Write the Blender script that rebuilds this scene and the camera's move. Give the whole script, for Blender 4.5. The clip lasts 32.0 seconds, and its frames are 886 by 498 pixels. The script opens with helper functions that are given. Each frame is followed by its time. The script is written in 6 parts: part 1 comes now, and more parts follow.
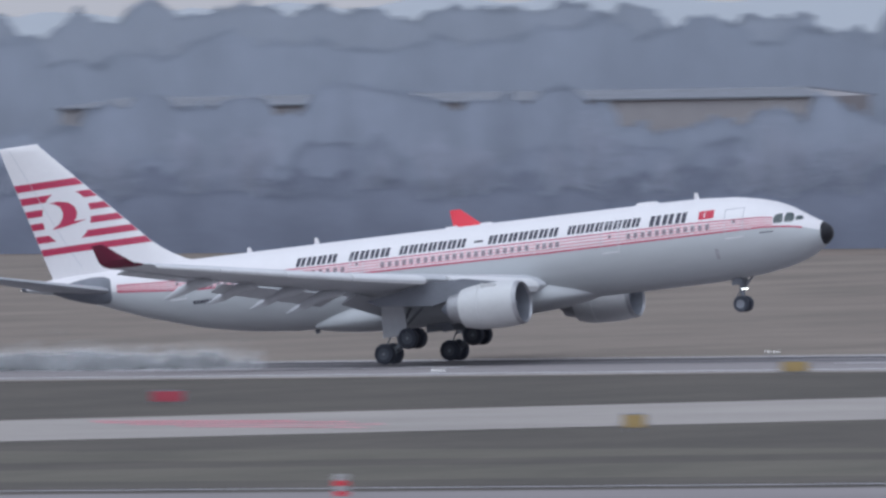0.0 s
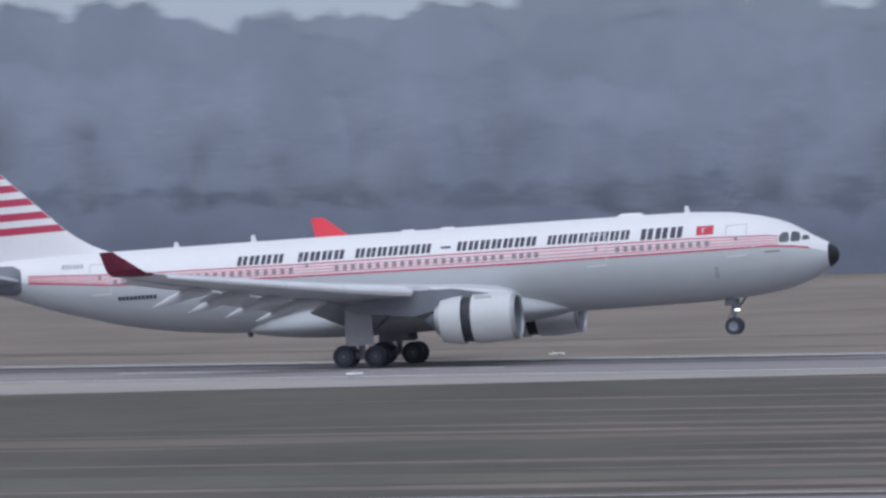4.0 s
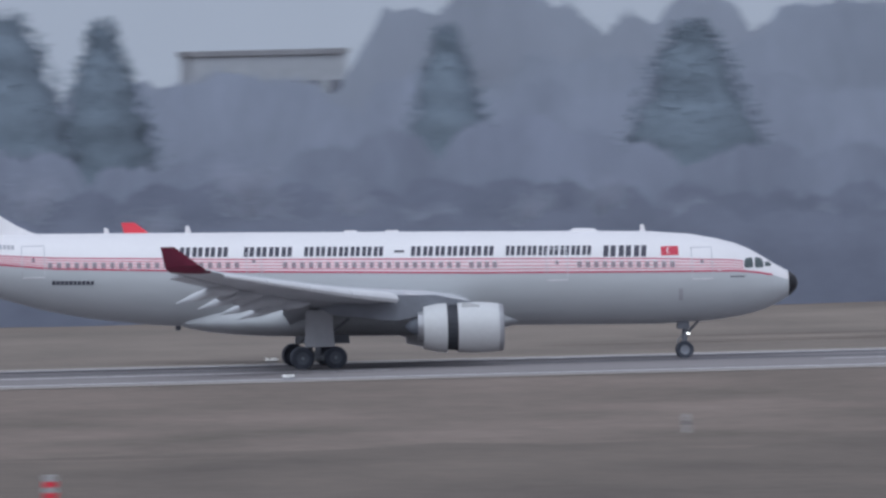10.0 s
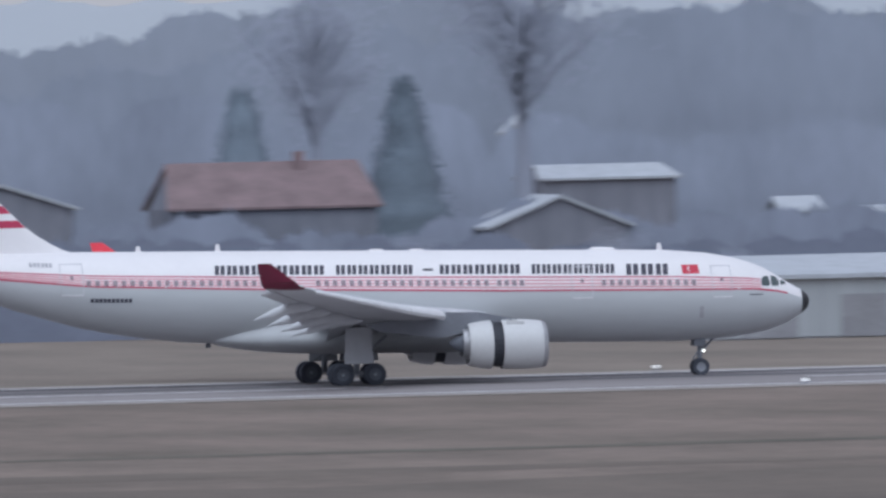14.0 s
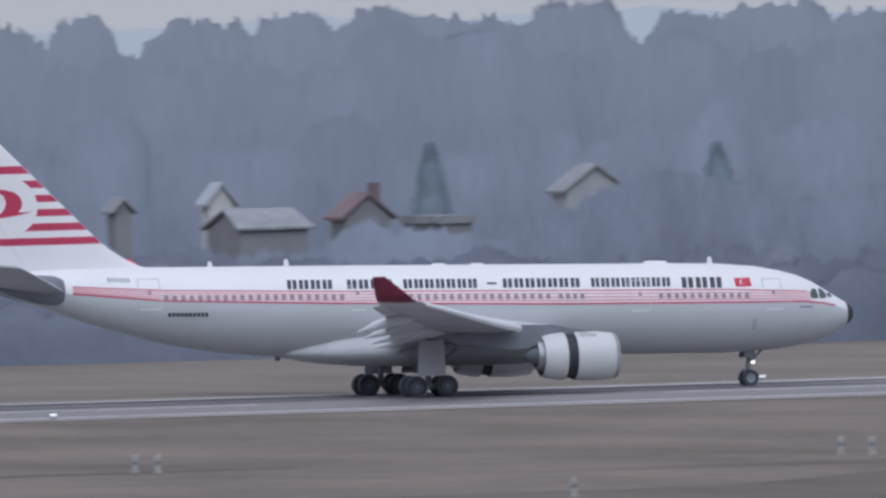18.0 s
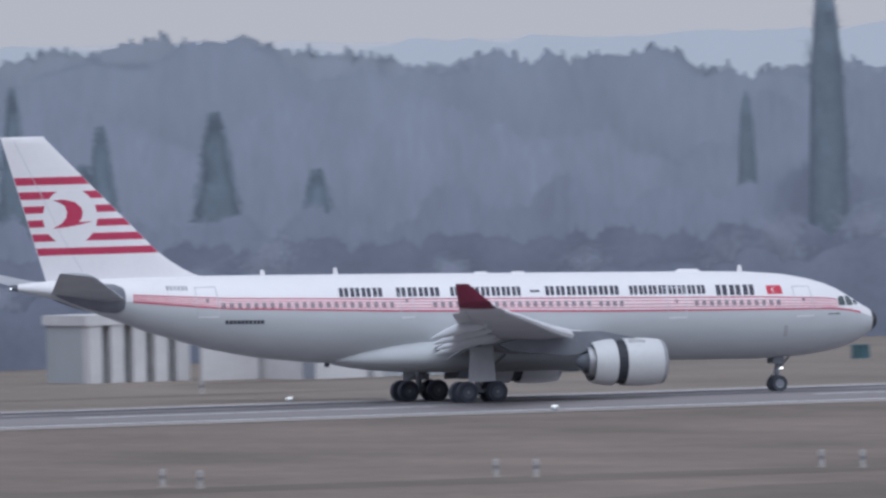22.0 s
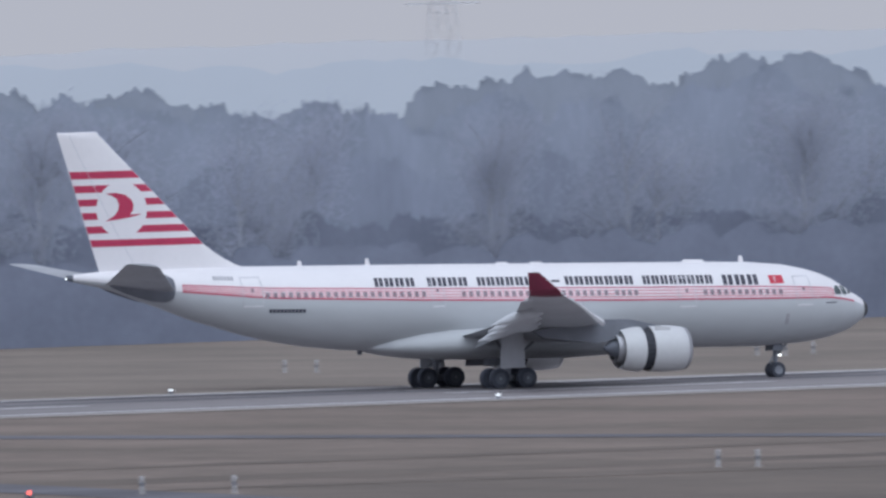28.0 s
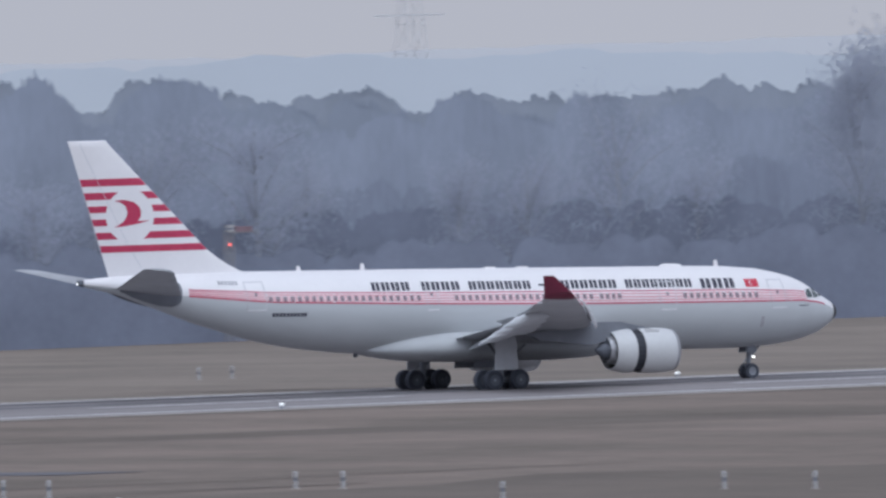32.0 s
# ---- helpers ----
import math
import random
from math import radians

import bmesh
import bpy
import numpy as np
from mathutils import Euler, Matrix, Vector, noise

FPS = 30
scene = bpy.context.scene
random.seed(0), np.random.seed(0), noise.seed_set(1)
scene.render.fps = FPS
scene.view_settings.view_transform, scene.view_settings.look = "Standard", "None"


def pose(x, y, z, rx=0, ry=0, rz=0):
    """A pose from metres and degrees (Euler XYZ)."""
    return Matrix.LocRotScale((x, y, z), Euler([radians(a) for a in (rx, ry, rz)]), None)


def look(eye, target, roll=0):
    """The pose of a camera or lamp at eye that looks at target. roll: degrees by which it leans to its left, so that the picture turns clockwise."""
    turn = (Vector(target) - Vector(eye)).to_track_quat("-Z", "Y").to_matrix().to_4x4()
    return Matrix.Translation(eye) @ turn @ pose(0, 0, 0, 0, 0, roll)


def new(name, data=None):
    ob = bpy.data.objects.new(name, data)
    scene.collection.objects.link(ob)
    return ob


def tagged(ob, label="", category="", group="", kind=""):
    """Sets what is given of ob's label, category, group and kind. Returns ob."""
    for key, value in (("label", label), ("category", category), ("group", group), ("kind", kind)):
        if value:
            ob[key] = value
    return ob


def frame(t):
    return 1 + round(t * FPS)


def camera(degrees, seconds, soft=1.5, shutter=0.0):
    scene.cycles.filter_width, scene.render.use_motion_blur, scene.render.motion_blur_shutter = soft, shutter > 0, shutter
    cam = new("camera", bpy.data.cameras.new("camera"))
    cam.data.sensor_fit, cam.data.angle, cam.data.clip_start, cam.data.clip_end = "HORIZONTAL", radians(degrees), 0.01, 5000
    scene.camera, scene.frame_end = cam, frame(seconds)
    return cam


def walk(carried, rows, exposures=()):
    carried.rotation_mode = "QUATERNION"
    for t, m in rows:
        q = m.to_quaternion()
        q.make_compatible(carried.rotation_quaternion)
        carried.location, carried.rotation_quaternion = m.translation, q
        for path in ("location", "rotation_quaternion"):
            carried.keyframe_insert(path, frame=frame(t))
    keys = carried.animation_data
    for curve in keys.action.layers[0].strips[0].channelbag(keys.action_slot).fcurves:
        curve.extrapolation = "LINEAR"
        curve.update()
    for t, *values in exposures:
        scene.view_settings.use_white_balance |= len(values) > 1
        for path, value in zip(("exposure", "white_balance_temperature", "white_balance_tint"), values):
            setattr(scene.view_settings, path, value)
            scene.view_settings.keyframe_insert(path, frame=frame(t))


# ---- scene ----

# ---- camera: far telephoto pan from a high terrace ----
cam = camera(2.6938, 32.0, soft=2.7, shutter=0.5)
EYE_Z, DRIFT = 22.349, 75.482


def aim(t, pan, tilt, roll):
    """The camera's pose at t: pan from +y towards +x, tilt up and lean, in degrees."""
    eye = Vector((0, DRIFT * (t - 16) / 32, EYE_Z))
    p, e = radians(pan), radians(tilt)
    way = Vector((math.sin(p) * math.cos(e), math.cos(p) * math.cos(e), math.sin(e)))
    return look(eye, eye + 1000 * way, -roll)


walk(cam, [
    (0.0, aim(0.0, -21.5794, -0.6832, 1.051)),
    (0.5, aim(0.5, -20.1931, -0.7204, 1.030)),
    (1.0, aim(1.0, -18.8139, -0.7301, 1.011)),
    (1.5, aim(1.5, -17.4081, -0.7303, 1.000)),
    (2.0, aim(2.0, -15.9018, -0.7397, 1.030)),
    (2.5, aim(2.5, -14.5372, -0.7179, 1.037)),
    (3.0, aim(3.0, -13.0957, -0.7517, 1.072)),
    (3.5, aim(3.5, -11.6142, -0.7475, 1.116)),
    (4.0, aim(4.0, -10.1751, -0.7504, 1.148)),
    (4.5, aim(4.5, -8.7437, -0.7532, 1.181)),
    (5.0, aim(5.0, -7.3227, -0.7561, 1.213)),
    (5.5, aim(5.5, -5.9147, -0.7590, 1.246)),
    (6.0, aim(6.0, -4.4783, -0.7605, 1.302)),
    (6.5, aim(6.5, -3.0898, -0.7652, 1.411)),
    (7.0, aim(7.0, -1.8164, -0.7674, 1.575)),
    (7.5, aim(7.5, -0.5878, -0.7708, 1.570)),
    (8.0, aim(8.0, 0.6468, -0.7768, 1.503)),
    (8.5, aim(8.5, 1.8800, -0.7774, 1.448)),
    (9.0, aim(9.0, 3.1006, -0.7756, 1.404)),
    (9.5, aim(9.5, 4.1579, -0.7638, 1.388)),
    (10.0, aim(10.0, 5.3506, -0.7781, 1.389)),
    (10.5, aim(10.5, 6.3393, -0.7720, 1.372)),
    (11.0, aim(11.0, 7.4006, -0.7697, 1.299)),
    (11.5, aim(11.5, 8.4510, -0.7673, 1.296)),
    (12.0, aim(12.0, 9.3783, -0.7556, 1.291)),
    (12.5, aim(12.5, 10.3449, -0.7516, 1.352)),
    (13.0, aim(13.0, 11.1967, -0.7432, 1.395)),
    (13.5, aim(13.5, 12.0151, -0.7323, 1.309)),
    (14.0, aim(14.0, 12.9753, -0.7103, 1.279)),
    (14.5, aim(14.5, 13.7778, -0.6968, 1.221)),
    (15.0, aim(15.0, 14.4787, -0.6792, 1.183)),
    (15.5, aim(15.5, 15.1394, -0.6668, 1.216)),
    (16.0, aim(16.0, 15.8310, -0.6641, 1.254)),
    (16.5, aim(16.5, 16.4951, -0.6614, 1.293)),
    (17.0, aim(17.0, 17.1336, -0.6588, 1.331)),
    (17.5, aim(17.5, 17.7483, -0.6561, 1.369)),
    (18.0, aim(18.0, 18.3247, -0.6495, 1.402)),
    (18.5, aim(18.5, 18.8791, -0.6466, 1.312)),
    (19.0, aim(19.0, 19.3843, -0.6577, 1.381)),
    (19.5, aim(19.5, 19.9594, -0.6478, 1.342)),
    (20.0, aim(20.0, 20.5381, -0.6436, 1.372)),
    (20.5, aim(20.5, 21.0247, -0.6361, 1.374)),
    (21.0, aim(21.0, 21.5143, -0.6193, 1.387)),
    (21.5, aim(21.5, 22.0491, -0.6133, 1.394)),
    (22.0, aim(22.0, 22.5826, -0.6076, 1.444)),
    (22.5, aim(22.5, 23.1280, -0.5971, 1.377)),
    (23.0, aim(23.0, 23.5888, -0.5993, 1.417)),
    (23.5, aim(23.5, 24.0002, -0.6000, 1.376)),
    (24.0, aim(24.0, 24.5375, -0.6112, 1.417)),
    (24.5, aim(24.5, 25.0928, -0.6173, 1.382)),
    (25.0, aim(25.0, 25.5784, -0.6213, 1.468)),
    (25.5, aim(25.5, 26.0177, -0.6274, 1.444)),
    (26.0, aim(26.0, 26.4889, -0.6266, 1.466)),
    (26.5, aim(26.5, 26.9533, -0.6258, 1.488)),
    (27.0, aim(27.0, 27.4106, -0.6250, 1.510)),
    (27.5, aim(27.5, 27.8604, -0.6242, 1.532)),
    (28.0, aim(28.0, 28.2816, -0.6108, 1.492)),
    (28.5, aim(28.5, 28.7286, -0.6006, 1.479)),
    (29.0, aim(29.0, 29.1779, -0.5959, 1.575)),
    (29.5, aim(29.5, 29.5928, -0.5899, 1.565)),
    (30.0, aim(30.0, 30.0686, -0.5955, 1.621)),
    (30.5, aim(30.5, 30.4365, -0.5875, 1.626)),
    (31.0, aim(31.0, 30.8628, -0.5902, 1.671)),
    (31.5, aim(31.5, 31.2339, -0.5837, 1.640)),
    (32.0, aim(32.0, 31.6189, -0.5815, 1.637)),
], exposures=((0.0, 0.2, 5480, 6), (4.0, 0.18, 5480, 6), (7.0, 0.12, 5480, 6), (10.0, 0.08, 5480, 6), (12.5, 0.16, 5480, 6), (14.0, 0.19, 5480, 6),
              (18.0, 0.16, 5480, 6), (22.0, 0.2, 5480, 6), (32.0, 0.2, 5480, 6)))

# ---- light: flat grey winter overcast ----
world = bpy.data.worlds.new("overcast")
scene.world = world
world.use_nodes = True
wn, wl = world.node_tree.nodes, world.node_tree.links
sky = wn.new("ShaderNodeTexSky")
sky.sky_type, sky.sun_disc = "NISHITA", False
sky.sun_elevation, sky.sun_rotation = radians(52), radians(200)
sky.dust_density, sky.air_density = 4.0, 1.0
dim = wn.new("ShaderNodeMix")
dim.data_type, dim.blend_type = "RGBA", "MULTIPLY"
dim.inputs[0].default_value = 1.0
dim.inputs[7].default_value = (0.08, 0.08, 0.08, 1)
cloud = wn.new("ShaderNodeMix")
cloud.data_type = "RGBA"
cloud.inputs[0].default_value = 0.9
cloud.inputs[7].default_value = (0.517, 0.483, 0.512, 1)
wl.new(sky.outputs[0], dim.inputs[6])
wl.new(dim.outputs[2], cloud.inputs[6])
wl.new(cloud.outputs[2], wn["Background"].inputs[0])
wn["Background"].inputs[1].default_value = 1.0
sun = new("sun", bpy.data.lights.new("sun", "SUN"))
sun.data.energy, sun.data.angle, sun.data.color = 1.3, radians(85), (1.0, 0.985, 0.96)
sun.matrix_basis = look((0, 0, 300), (0 + 60, 205, 0))

# ---- materials ----
def mat(name, colour, rough=0.6, metal=0.0, vary=0.12, scale=1.0, fine=12.0, bump=0.0, emit=0.0, rand=0.0, stretch=(1, 1, 1), tint=None, even=0.0, island=0.0):
    """A surface with broad stains and fine grain; rand: how far it differs from object to object; island: from clump to
    clump; even: how far its normals turn one way to flatten shade.
    """
    m = bpy.data.materials.new(name)
    m.use_nodes = True
    n, l = m.node_tree.nodes, m.node_tree.links
    b = n["Principled BSDF"]
    b.inputs["Roughness"].default_value, b.inputs["Metallic"].default_value = rough, metal
    co = n.new("ShaderNodeTexCoord")
    mp = n.new("ShaderNodeMapping")
    mp.inputs["Scale"].default_value = stretch
    l.new(co.outputs["Object"], mp.inputs[0])
    big, small = n.new("ShaderNodeTexNoise"), n.new("ShaderNodeTexNoise")
    big.inputs["Scale"].default_value, small.inputs["Scale"].default_value = scale, fine
    big.inputs["Detail"].default_value, small.inputs["Detail"].default_value = 5, 3
    l.new(mp.outputs[0], big.inputs["Vector"])
    l.new(mp.outputs[0], small.inputs["Vector"])
    add = n.new("ShaderNodeMath")
    add.operation = "MULTIPLY_ADD"
    add.inputs[1].default_value = 0.45
    l.new(small.outputs["Fac"], add.inputs[0])
    l.new(big.outputs["Fac"], add.inputs[2])
    ramp = n.new("ShaderNodeValToRGB")
    lo = [max(0.0, c * (1 - 2.2 * vary)) for c in colour]
    hi = [min(1.0, c * (1 + 1.6 * vary)) for c in (tint or colour)]
    ramp.color_ramp.elements[0].position, ramp.color_ramp.elements[1].position = 0.45, 1.0
    ramp.color_ramp.elements[0].color, ramp.color_ramp.elements[1].color = (*lo, 1), (*hi, 1)
    l.new(add.outputs[0], ramp.inputs[0])
    last = ramp.outputs[0]
    if rand:
        info, hsv, rng = n.new("ShaderNodeObjectInfo"), n.new("ShaderNodeHueSaturation"), n.new("ShaderNodeMapRange")
        rng.inputs["To Min"].default_value, rng.inputs["To Max"].default_value = 1 - rand, 1 + rand
        l.new(info.outputs["Random"], rng.inputs["Value"])
        l.new(rng.outputs[0], hsv.inputs["Value"])
        l.new(last, hsv.inputs["Color"])
        last = hsv.outputs[0]
    if island:
        geo, hsv, rng = n.new("ShaderNodeNewGeometry"), n.new("ShaderNodeHueSaturation"), n.new("ShaderNodeMapRange")
        rng.inputs["To Min"].default_value, rng.inputs["To Max"].default_value = 1 - island, 1 + island
        l.new(geo.outputs["Random Per Island"], rng.inputs["Value"])
        l.new(rng.outputs[0], hsv.inputs["Value"])
        l.new(last, hsv.inputs["Color"])
        last = hsv.outputs[0]
    l.new(last, b.inputs["Base Color"])
    if bump:
        bp = n.new("ShaderNodeBump")
        bp.inputs["Strength"].default_value, bp.inputs["Distance"].default_value = bump, 0.05
        l.new(add.outputs[0], bp.inputs["Height"])
        l.new(bp.outputs[0], b.inputs["Normal"])
    if even:
        geo, flat, sm = n.new("ShaderNodeNewGeometry"), n.new("ShaderNodeVectorMath"), n.new("ShaderNodeVectorMath")
        flat.operation, sm.operation = "SCALE", "ADD"
        flat.inputs[3].default_value = 1 - even
        sm.inputs[1].default_value = (0.0, -0.93 * even, 0.36 * even)
        l.new(geo.outputs["Normal"], flat.inputs[0])
        l.new(flat.outputs[0], sm.inputs[0])
        l.new(sm.outputs[0], b.inputs["Normal"])
        b.inputs["Specular IOR Level"].default_value = 0.0
        turn, thin, both = n.new("ShaderNodeVectorMath"), n.new("ShaderNodeBsdfTranslucent"), n.new("ShaderNodeAddShader")
        turn.operation = "SCALE"
        turn.inputs[3].default_value = -1.0
        l.new(sm.outputs[0], turn.inputs[0])
        l.new(turn.outputs[0], thin.inputs["Normal"])
        l.new(last, thin.inputs["Color"])
        l.new(b.outputs[0], both.inputs[0])
        l.new(thin.outputs[0], both.inputs[1])
        l.new(both.outputs[0], n["Material Output"].inputs["Surface"])
    if emit:
        b.inputs["Emission Color"].default_value = (*colour, 1)
        b.inputs["Emission Strength"].default_value = emit
    return m


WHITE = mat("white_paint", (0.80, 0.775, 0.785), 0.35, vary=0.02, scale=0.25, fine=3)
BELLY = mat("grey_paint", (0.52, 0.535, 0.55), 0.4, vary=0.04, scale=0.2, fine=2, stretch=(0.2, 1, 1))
WINGGREY = mat("wing_grey", (0.55, 0.56, 0.585), 0.45, vary=0.06, scale=0.3, fine=2)
TAILGREY = mat("tail_grey", (0.41, 0.42, 0.445), 0.45, vary=0.08, scale=0.6, fine=3)
SLAT = mat("lit_slat_and_sill", (0.74, 0.74, 0.75), 0.35, vary=0.03, scale=0.5, fine=4)
COWL = mat("cowl_paint", (0.60, 0.60, 0.605), 0.4, vary=0.03, scale=0.5, fine=4)
RED = mat("red_paint", (0.47, 0.036, 0.098), 0.45, vary=0.05)
DARKRED = mat("winglet_red", (0.14, 0.013, 0.04), 0.45, vary=0.05)
BRIGHTRED = mat("bright_red_paint", (0.75, 0.03, 0.06), 0.45, vary=0.03)
BLUSH = mat("band_blush", (0.80, 0.70, 0.725), 0.4, vary=0.03)
PINK = mat("stripe_red", (0.60, 0.17, 0.215), 0.45, vary=0.04)
INK = mat("lettering_grey", (0.045, 0.042, 0.065), 0.5, vary=0.05)
DOORLINE = mat("door_outline", (0.56, 0.55, 0.575), 0.5)
SEAM = mat("panel_line", (0.44, 0.43, 0.46), 0.5)
GLASS = mat("cabin_glass", (0.29, 0.23, 0.26), 0.12, vary=0.05)
COCKPIT = mat("cockpit_glass", (0.085, 0.105, 0.11), 0.08, vary=0.05)
BLACK = mat("radome_black", (0.012, 0.012, 0.016), 0.5)
STEEL = mat("gear_steel", (0.26, 0.27, 0.30), 0.45, 0.4, vary=0.1)
HUB = mat("wheel_hub", (0.105, 0.115, 0.14), 0.5, 0.2, vary=0.1)
NOZZLE = mat("nozzle_metal", (0.42, 0.42, 0.44), 0.45, 0.6, vary=0.15)
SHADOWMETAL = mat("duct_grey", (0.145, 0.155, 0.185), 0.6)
# near-black, painting shade onto solid parts in place of deep openings
GAP = mat("painted_gap_shade", (0.035, 0.037, 0.048), 0.7)
RUBBER = mat("tyre_rubber", (0.062, 0.068, 0.088), 0.85, vary=0.15)
LAMP = mat("lamp_glow", (1.0, 0.93, 0.82), emit=2.5)
BEACON = mat("beacon_glow", (1.0, 0.12, 0.08), emit=2.0)
GRASS = mat("winter_grass", (0.166, 0.134, 0.102), 0.95, vary=0.17, scale=0.028, fine=0.3, bump=0.4, stretch=(2.6, 1, 1), tint=(0.186, 0.145, 0.12))
FARGRASS = mat("pale_grass", (0.20, 0.165, 0.135), 0.95, vary=0.14, scale=0.03, fine=0.4, stretch=(2.6, 1, 1))
ASPHALT = mat("runway_asphalt", (0.245, 0.223, 0.224), 0.85, vary=0.10, scale=0.03, fine=0.6, stretch=(0.15, 1, 1))
TRACK = mat("rubber_streak", (0.13, 0.125, 0.14), 0.85, vary=0.2, scale=0.05, fine=0.8, stretch=(0.06, 1, 1))
CONCRETE = mat("pale_concrete", (0.34, 0.31, 0.285), 0.85, vary=0.08, scale=0.05, fine=0.8)
LINE = mat("line_paint", (0.60, 0.59, 0.60), 0.7, vary=0.12, scale=0.2, fine=2)
POST = mat("post_white", (0.42, 0.41, 0.41), 0.6, vary=0.06)
# distance haze is put into the pale blue-grey of bark and twigs
BARK = mat("haze_pale_bark", (0.37, 0.385, 0.44), 0.9, vary=0.08, rand=0.1)
TWIGS = mat("haze_pale_twigs", (0.262, 0.274, 0.33), 1.0, vary=0.03, scale=0.15, fine=1.2, rand=0.08, even=0.95, island=0.05)
# woods and conifers: haze painted in, row by row paler with distance
COPSE = mat("hazed_copse", (0.180, 0.193, 0.242), 1.0, vary=0.09, scale=0.16, fine=1.6, stretch=(1, 1, 0.3), even=0.95, island=0.05)
MIDWOOD = mat("hazed_wood", (0.199, 0.215, 0.265), 1.0, vary=0.08, scale=0.14, fine=1.4, stretch=(1, 1, 0.35), even=0.95, island=0.05)
SHRUB = mat("hazed_shrub", (0.143, 0.153, 0.196), 1.0, vary=0.07, scale=0.2, fine=1.5, even=0.9, island=0.05)
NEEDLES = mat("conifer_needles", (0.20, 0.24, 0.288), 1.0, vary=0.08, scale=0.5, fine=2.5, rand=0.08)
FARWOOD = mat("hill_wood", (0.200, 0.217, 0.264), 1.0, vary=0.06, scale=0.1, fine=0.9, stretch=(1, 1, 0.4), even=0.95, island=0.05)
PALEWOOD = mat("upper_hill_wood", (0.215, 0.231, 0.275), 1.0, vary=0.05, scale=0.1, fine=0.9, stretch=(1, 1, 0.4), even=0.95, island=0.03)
# far ridges: haze painted as pale blue that also glows
MISTNEAR = mat("glowing_mist_near", (0.338, 0.353, 0.388), 1.0, vary=0.03, scale=0.01, fine=0.05, emit=0.5)
MISTFAR = mat("glowing_mist_far", (0.362, 0.36, 0.38), 1.0, vary=0.02, scale=0.005, fine=0.03, emit=0.55)

EARTH = mat("worn_and_dimmed_turf", (0.140, 0.112, 0.089), 0.95, vary=0.15, scale=0.03, fine=0.3, stretch=(2.6, 1, 1))
GREENISH = mat("green_turf", (0.112, 0.101, 0.077), 0.95, vary=0.15, scale=0.03, fine=0.3, stretch=(2.6, 1, 1))
EDGELAMP = mat("edge_lamp_glow", (1.0, 0.97, 0.92), emit=1.0)
AMBER = mat("amber_panel", (0.42, 0.30, 0.12), 0.6)
SIGNRED = mat("sign_red", (0.42, 0.06, 0.09), 0.6)
TEAL = mat("teal_paint", (0.055, 0.115, 0.135), 0.6, vary=0.08)
GREYGREEN = mat("grey_green_cladding", (0.19, 0.25, 0.26), 0.7, vary=0.08, scale=0.3, fine=3)
# brick of far houses, with distance haze mixed into its colour
HAZEBRICK = mat("haze_pale_brick", (0.30, 0.272, 0.31), 0.9, vary=0.1, scale=0.5, fine=4)
# wall tone put near the hazy woods, so that only roofs stand out
DULLWALL = mat("haze_toned_boards", (0.235, 0.242, 0.285), 0.9, vary=0.12, scale=0.4, fine=3, stretch=(2, 1, 0.3))
MASTRED = mat("mast_red", (0.40, 0.018, 0.03), 0.5, vary=0.08, scale=0.6, fine=4)
FLAGRED = mat("flag_red", (0.52, 0.03, 0.065), 0.5, vary=0.03)
# walls and roofs beyond the field: haze is mixed into the colours
HAZEWALL = mat("haze_pale_render", (0.34, 0.325, 0.335), 0.9, vary=0.06, scale=0.3, fine=3)
RENDER = mat("pale_render", (0.265, 0.26, 0.275), 0.85, vary=0.06, scale=0.3, fine=3, rand=0.08)
SHED = mat("shed_cladding", (0.40, 0.42, 0.44), 0.7, vary=0.05, scale=0.3, fine=3, stretch=(3, 1, 0.2))
TILES = mat("roof_tiles", (0.23, 0.17, 0.175), 0.9, vary=0.12, scale=0.5, fine=4, rand=0.15)
SLATE = mat("grey_roof", (0.30, 0.30, 0.32), 0.85, vary=0.1, scale=0.5, fine=4)
HAZEROOF = mat("haze_toned_roof", (0.21, 0.22, 0.25), 0.9, vary=0.08, scale=0.5, fine=4)
WINDOW = mat("house_glass", (0.22, 0.23, 0.27), 0.2, vary=0.05)
# tower colours, muted by haze that is painted into them
TOWERRED = mat("tower_red", (0.37, 0.19, 0.21), 0.6, vary=0.08)
CABRED = mat("cab_red", (0.41, 0.16, 0.17), 0.6, vary=0.06)
PANELRED = mat("haze_dull_red", (0.265, 0.185, 0.215), 0.7, vary=0.12, scale=0.8, fine=4)
PANELGREY = mat("blue_grey_panel", (0.27, 0.29, 0.33), 0.7, vary=0.12, scale=0.8, fine=4)
TOWERWHITE = mat("tower_white", (0.47, 0.46, 0.47), 0.6, vary=0.06)
NAVY = mat("navy_paint", (0.008, 0.013, 0.06), 0.4, vary=0.05)
PALESTEEL = mat("galvanised_steel", (0.62, 0.62, 0.65), 0.6, vary=0.04)
WHITEWALL = mat("white_render", (0.60, 0.585, 0.59), 0.85, vary=0.05, scale=0.4, fine=3)
DULL = mat("dull_metal", (0.19, 0.20, 0.23), 0.5, vary=0.08)
# pylons and ridge buildings: haze is put into their base colours
PYLON = mat("haze_pale_steel", (0.66, 0.66, 0.68), 0.6, vary=0.03)
FARSTONE = mat("haze_blue_stone", (0.37, 0.385, 0.425), 0.95, vary=0.03)
DARKTURF = mat("darker_turf", (0.083, 0.072, 0.058), 0.95, vary=0.18, scale=0.03, fine=0.3, stretch=(2.6, 1, 1))
STONE = mat("pale_stone", (0.44, 0.46, 0.50), 0.95, vary=0.05)

SKYHAZE = bpy.data.materials.new("sky_haze")
SKYHAZE.use_nodes = True
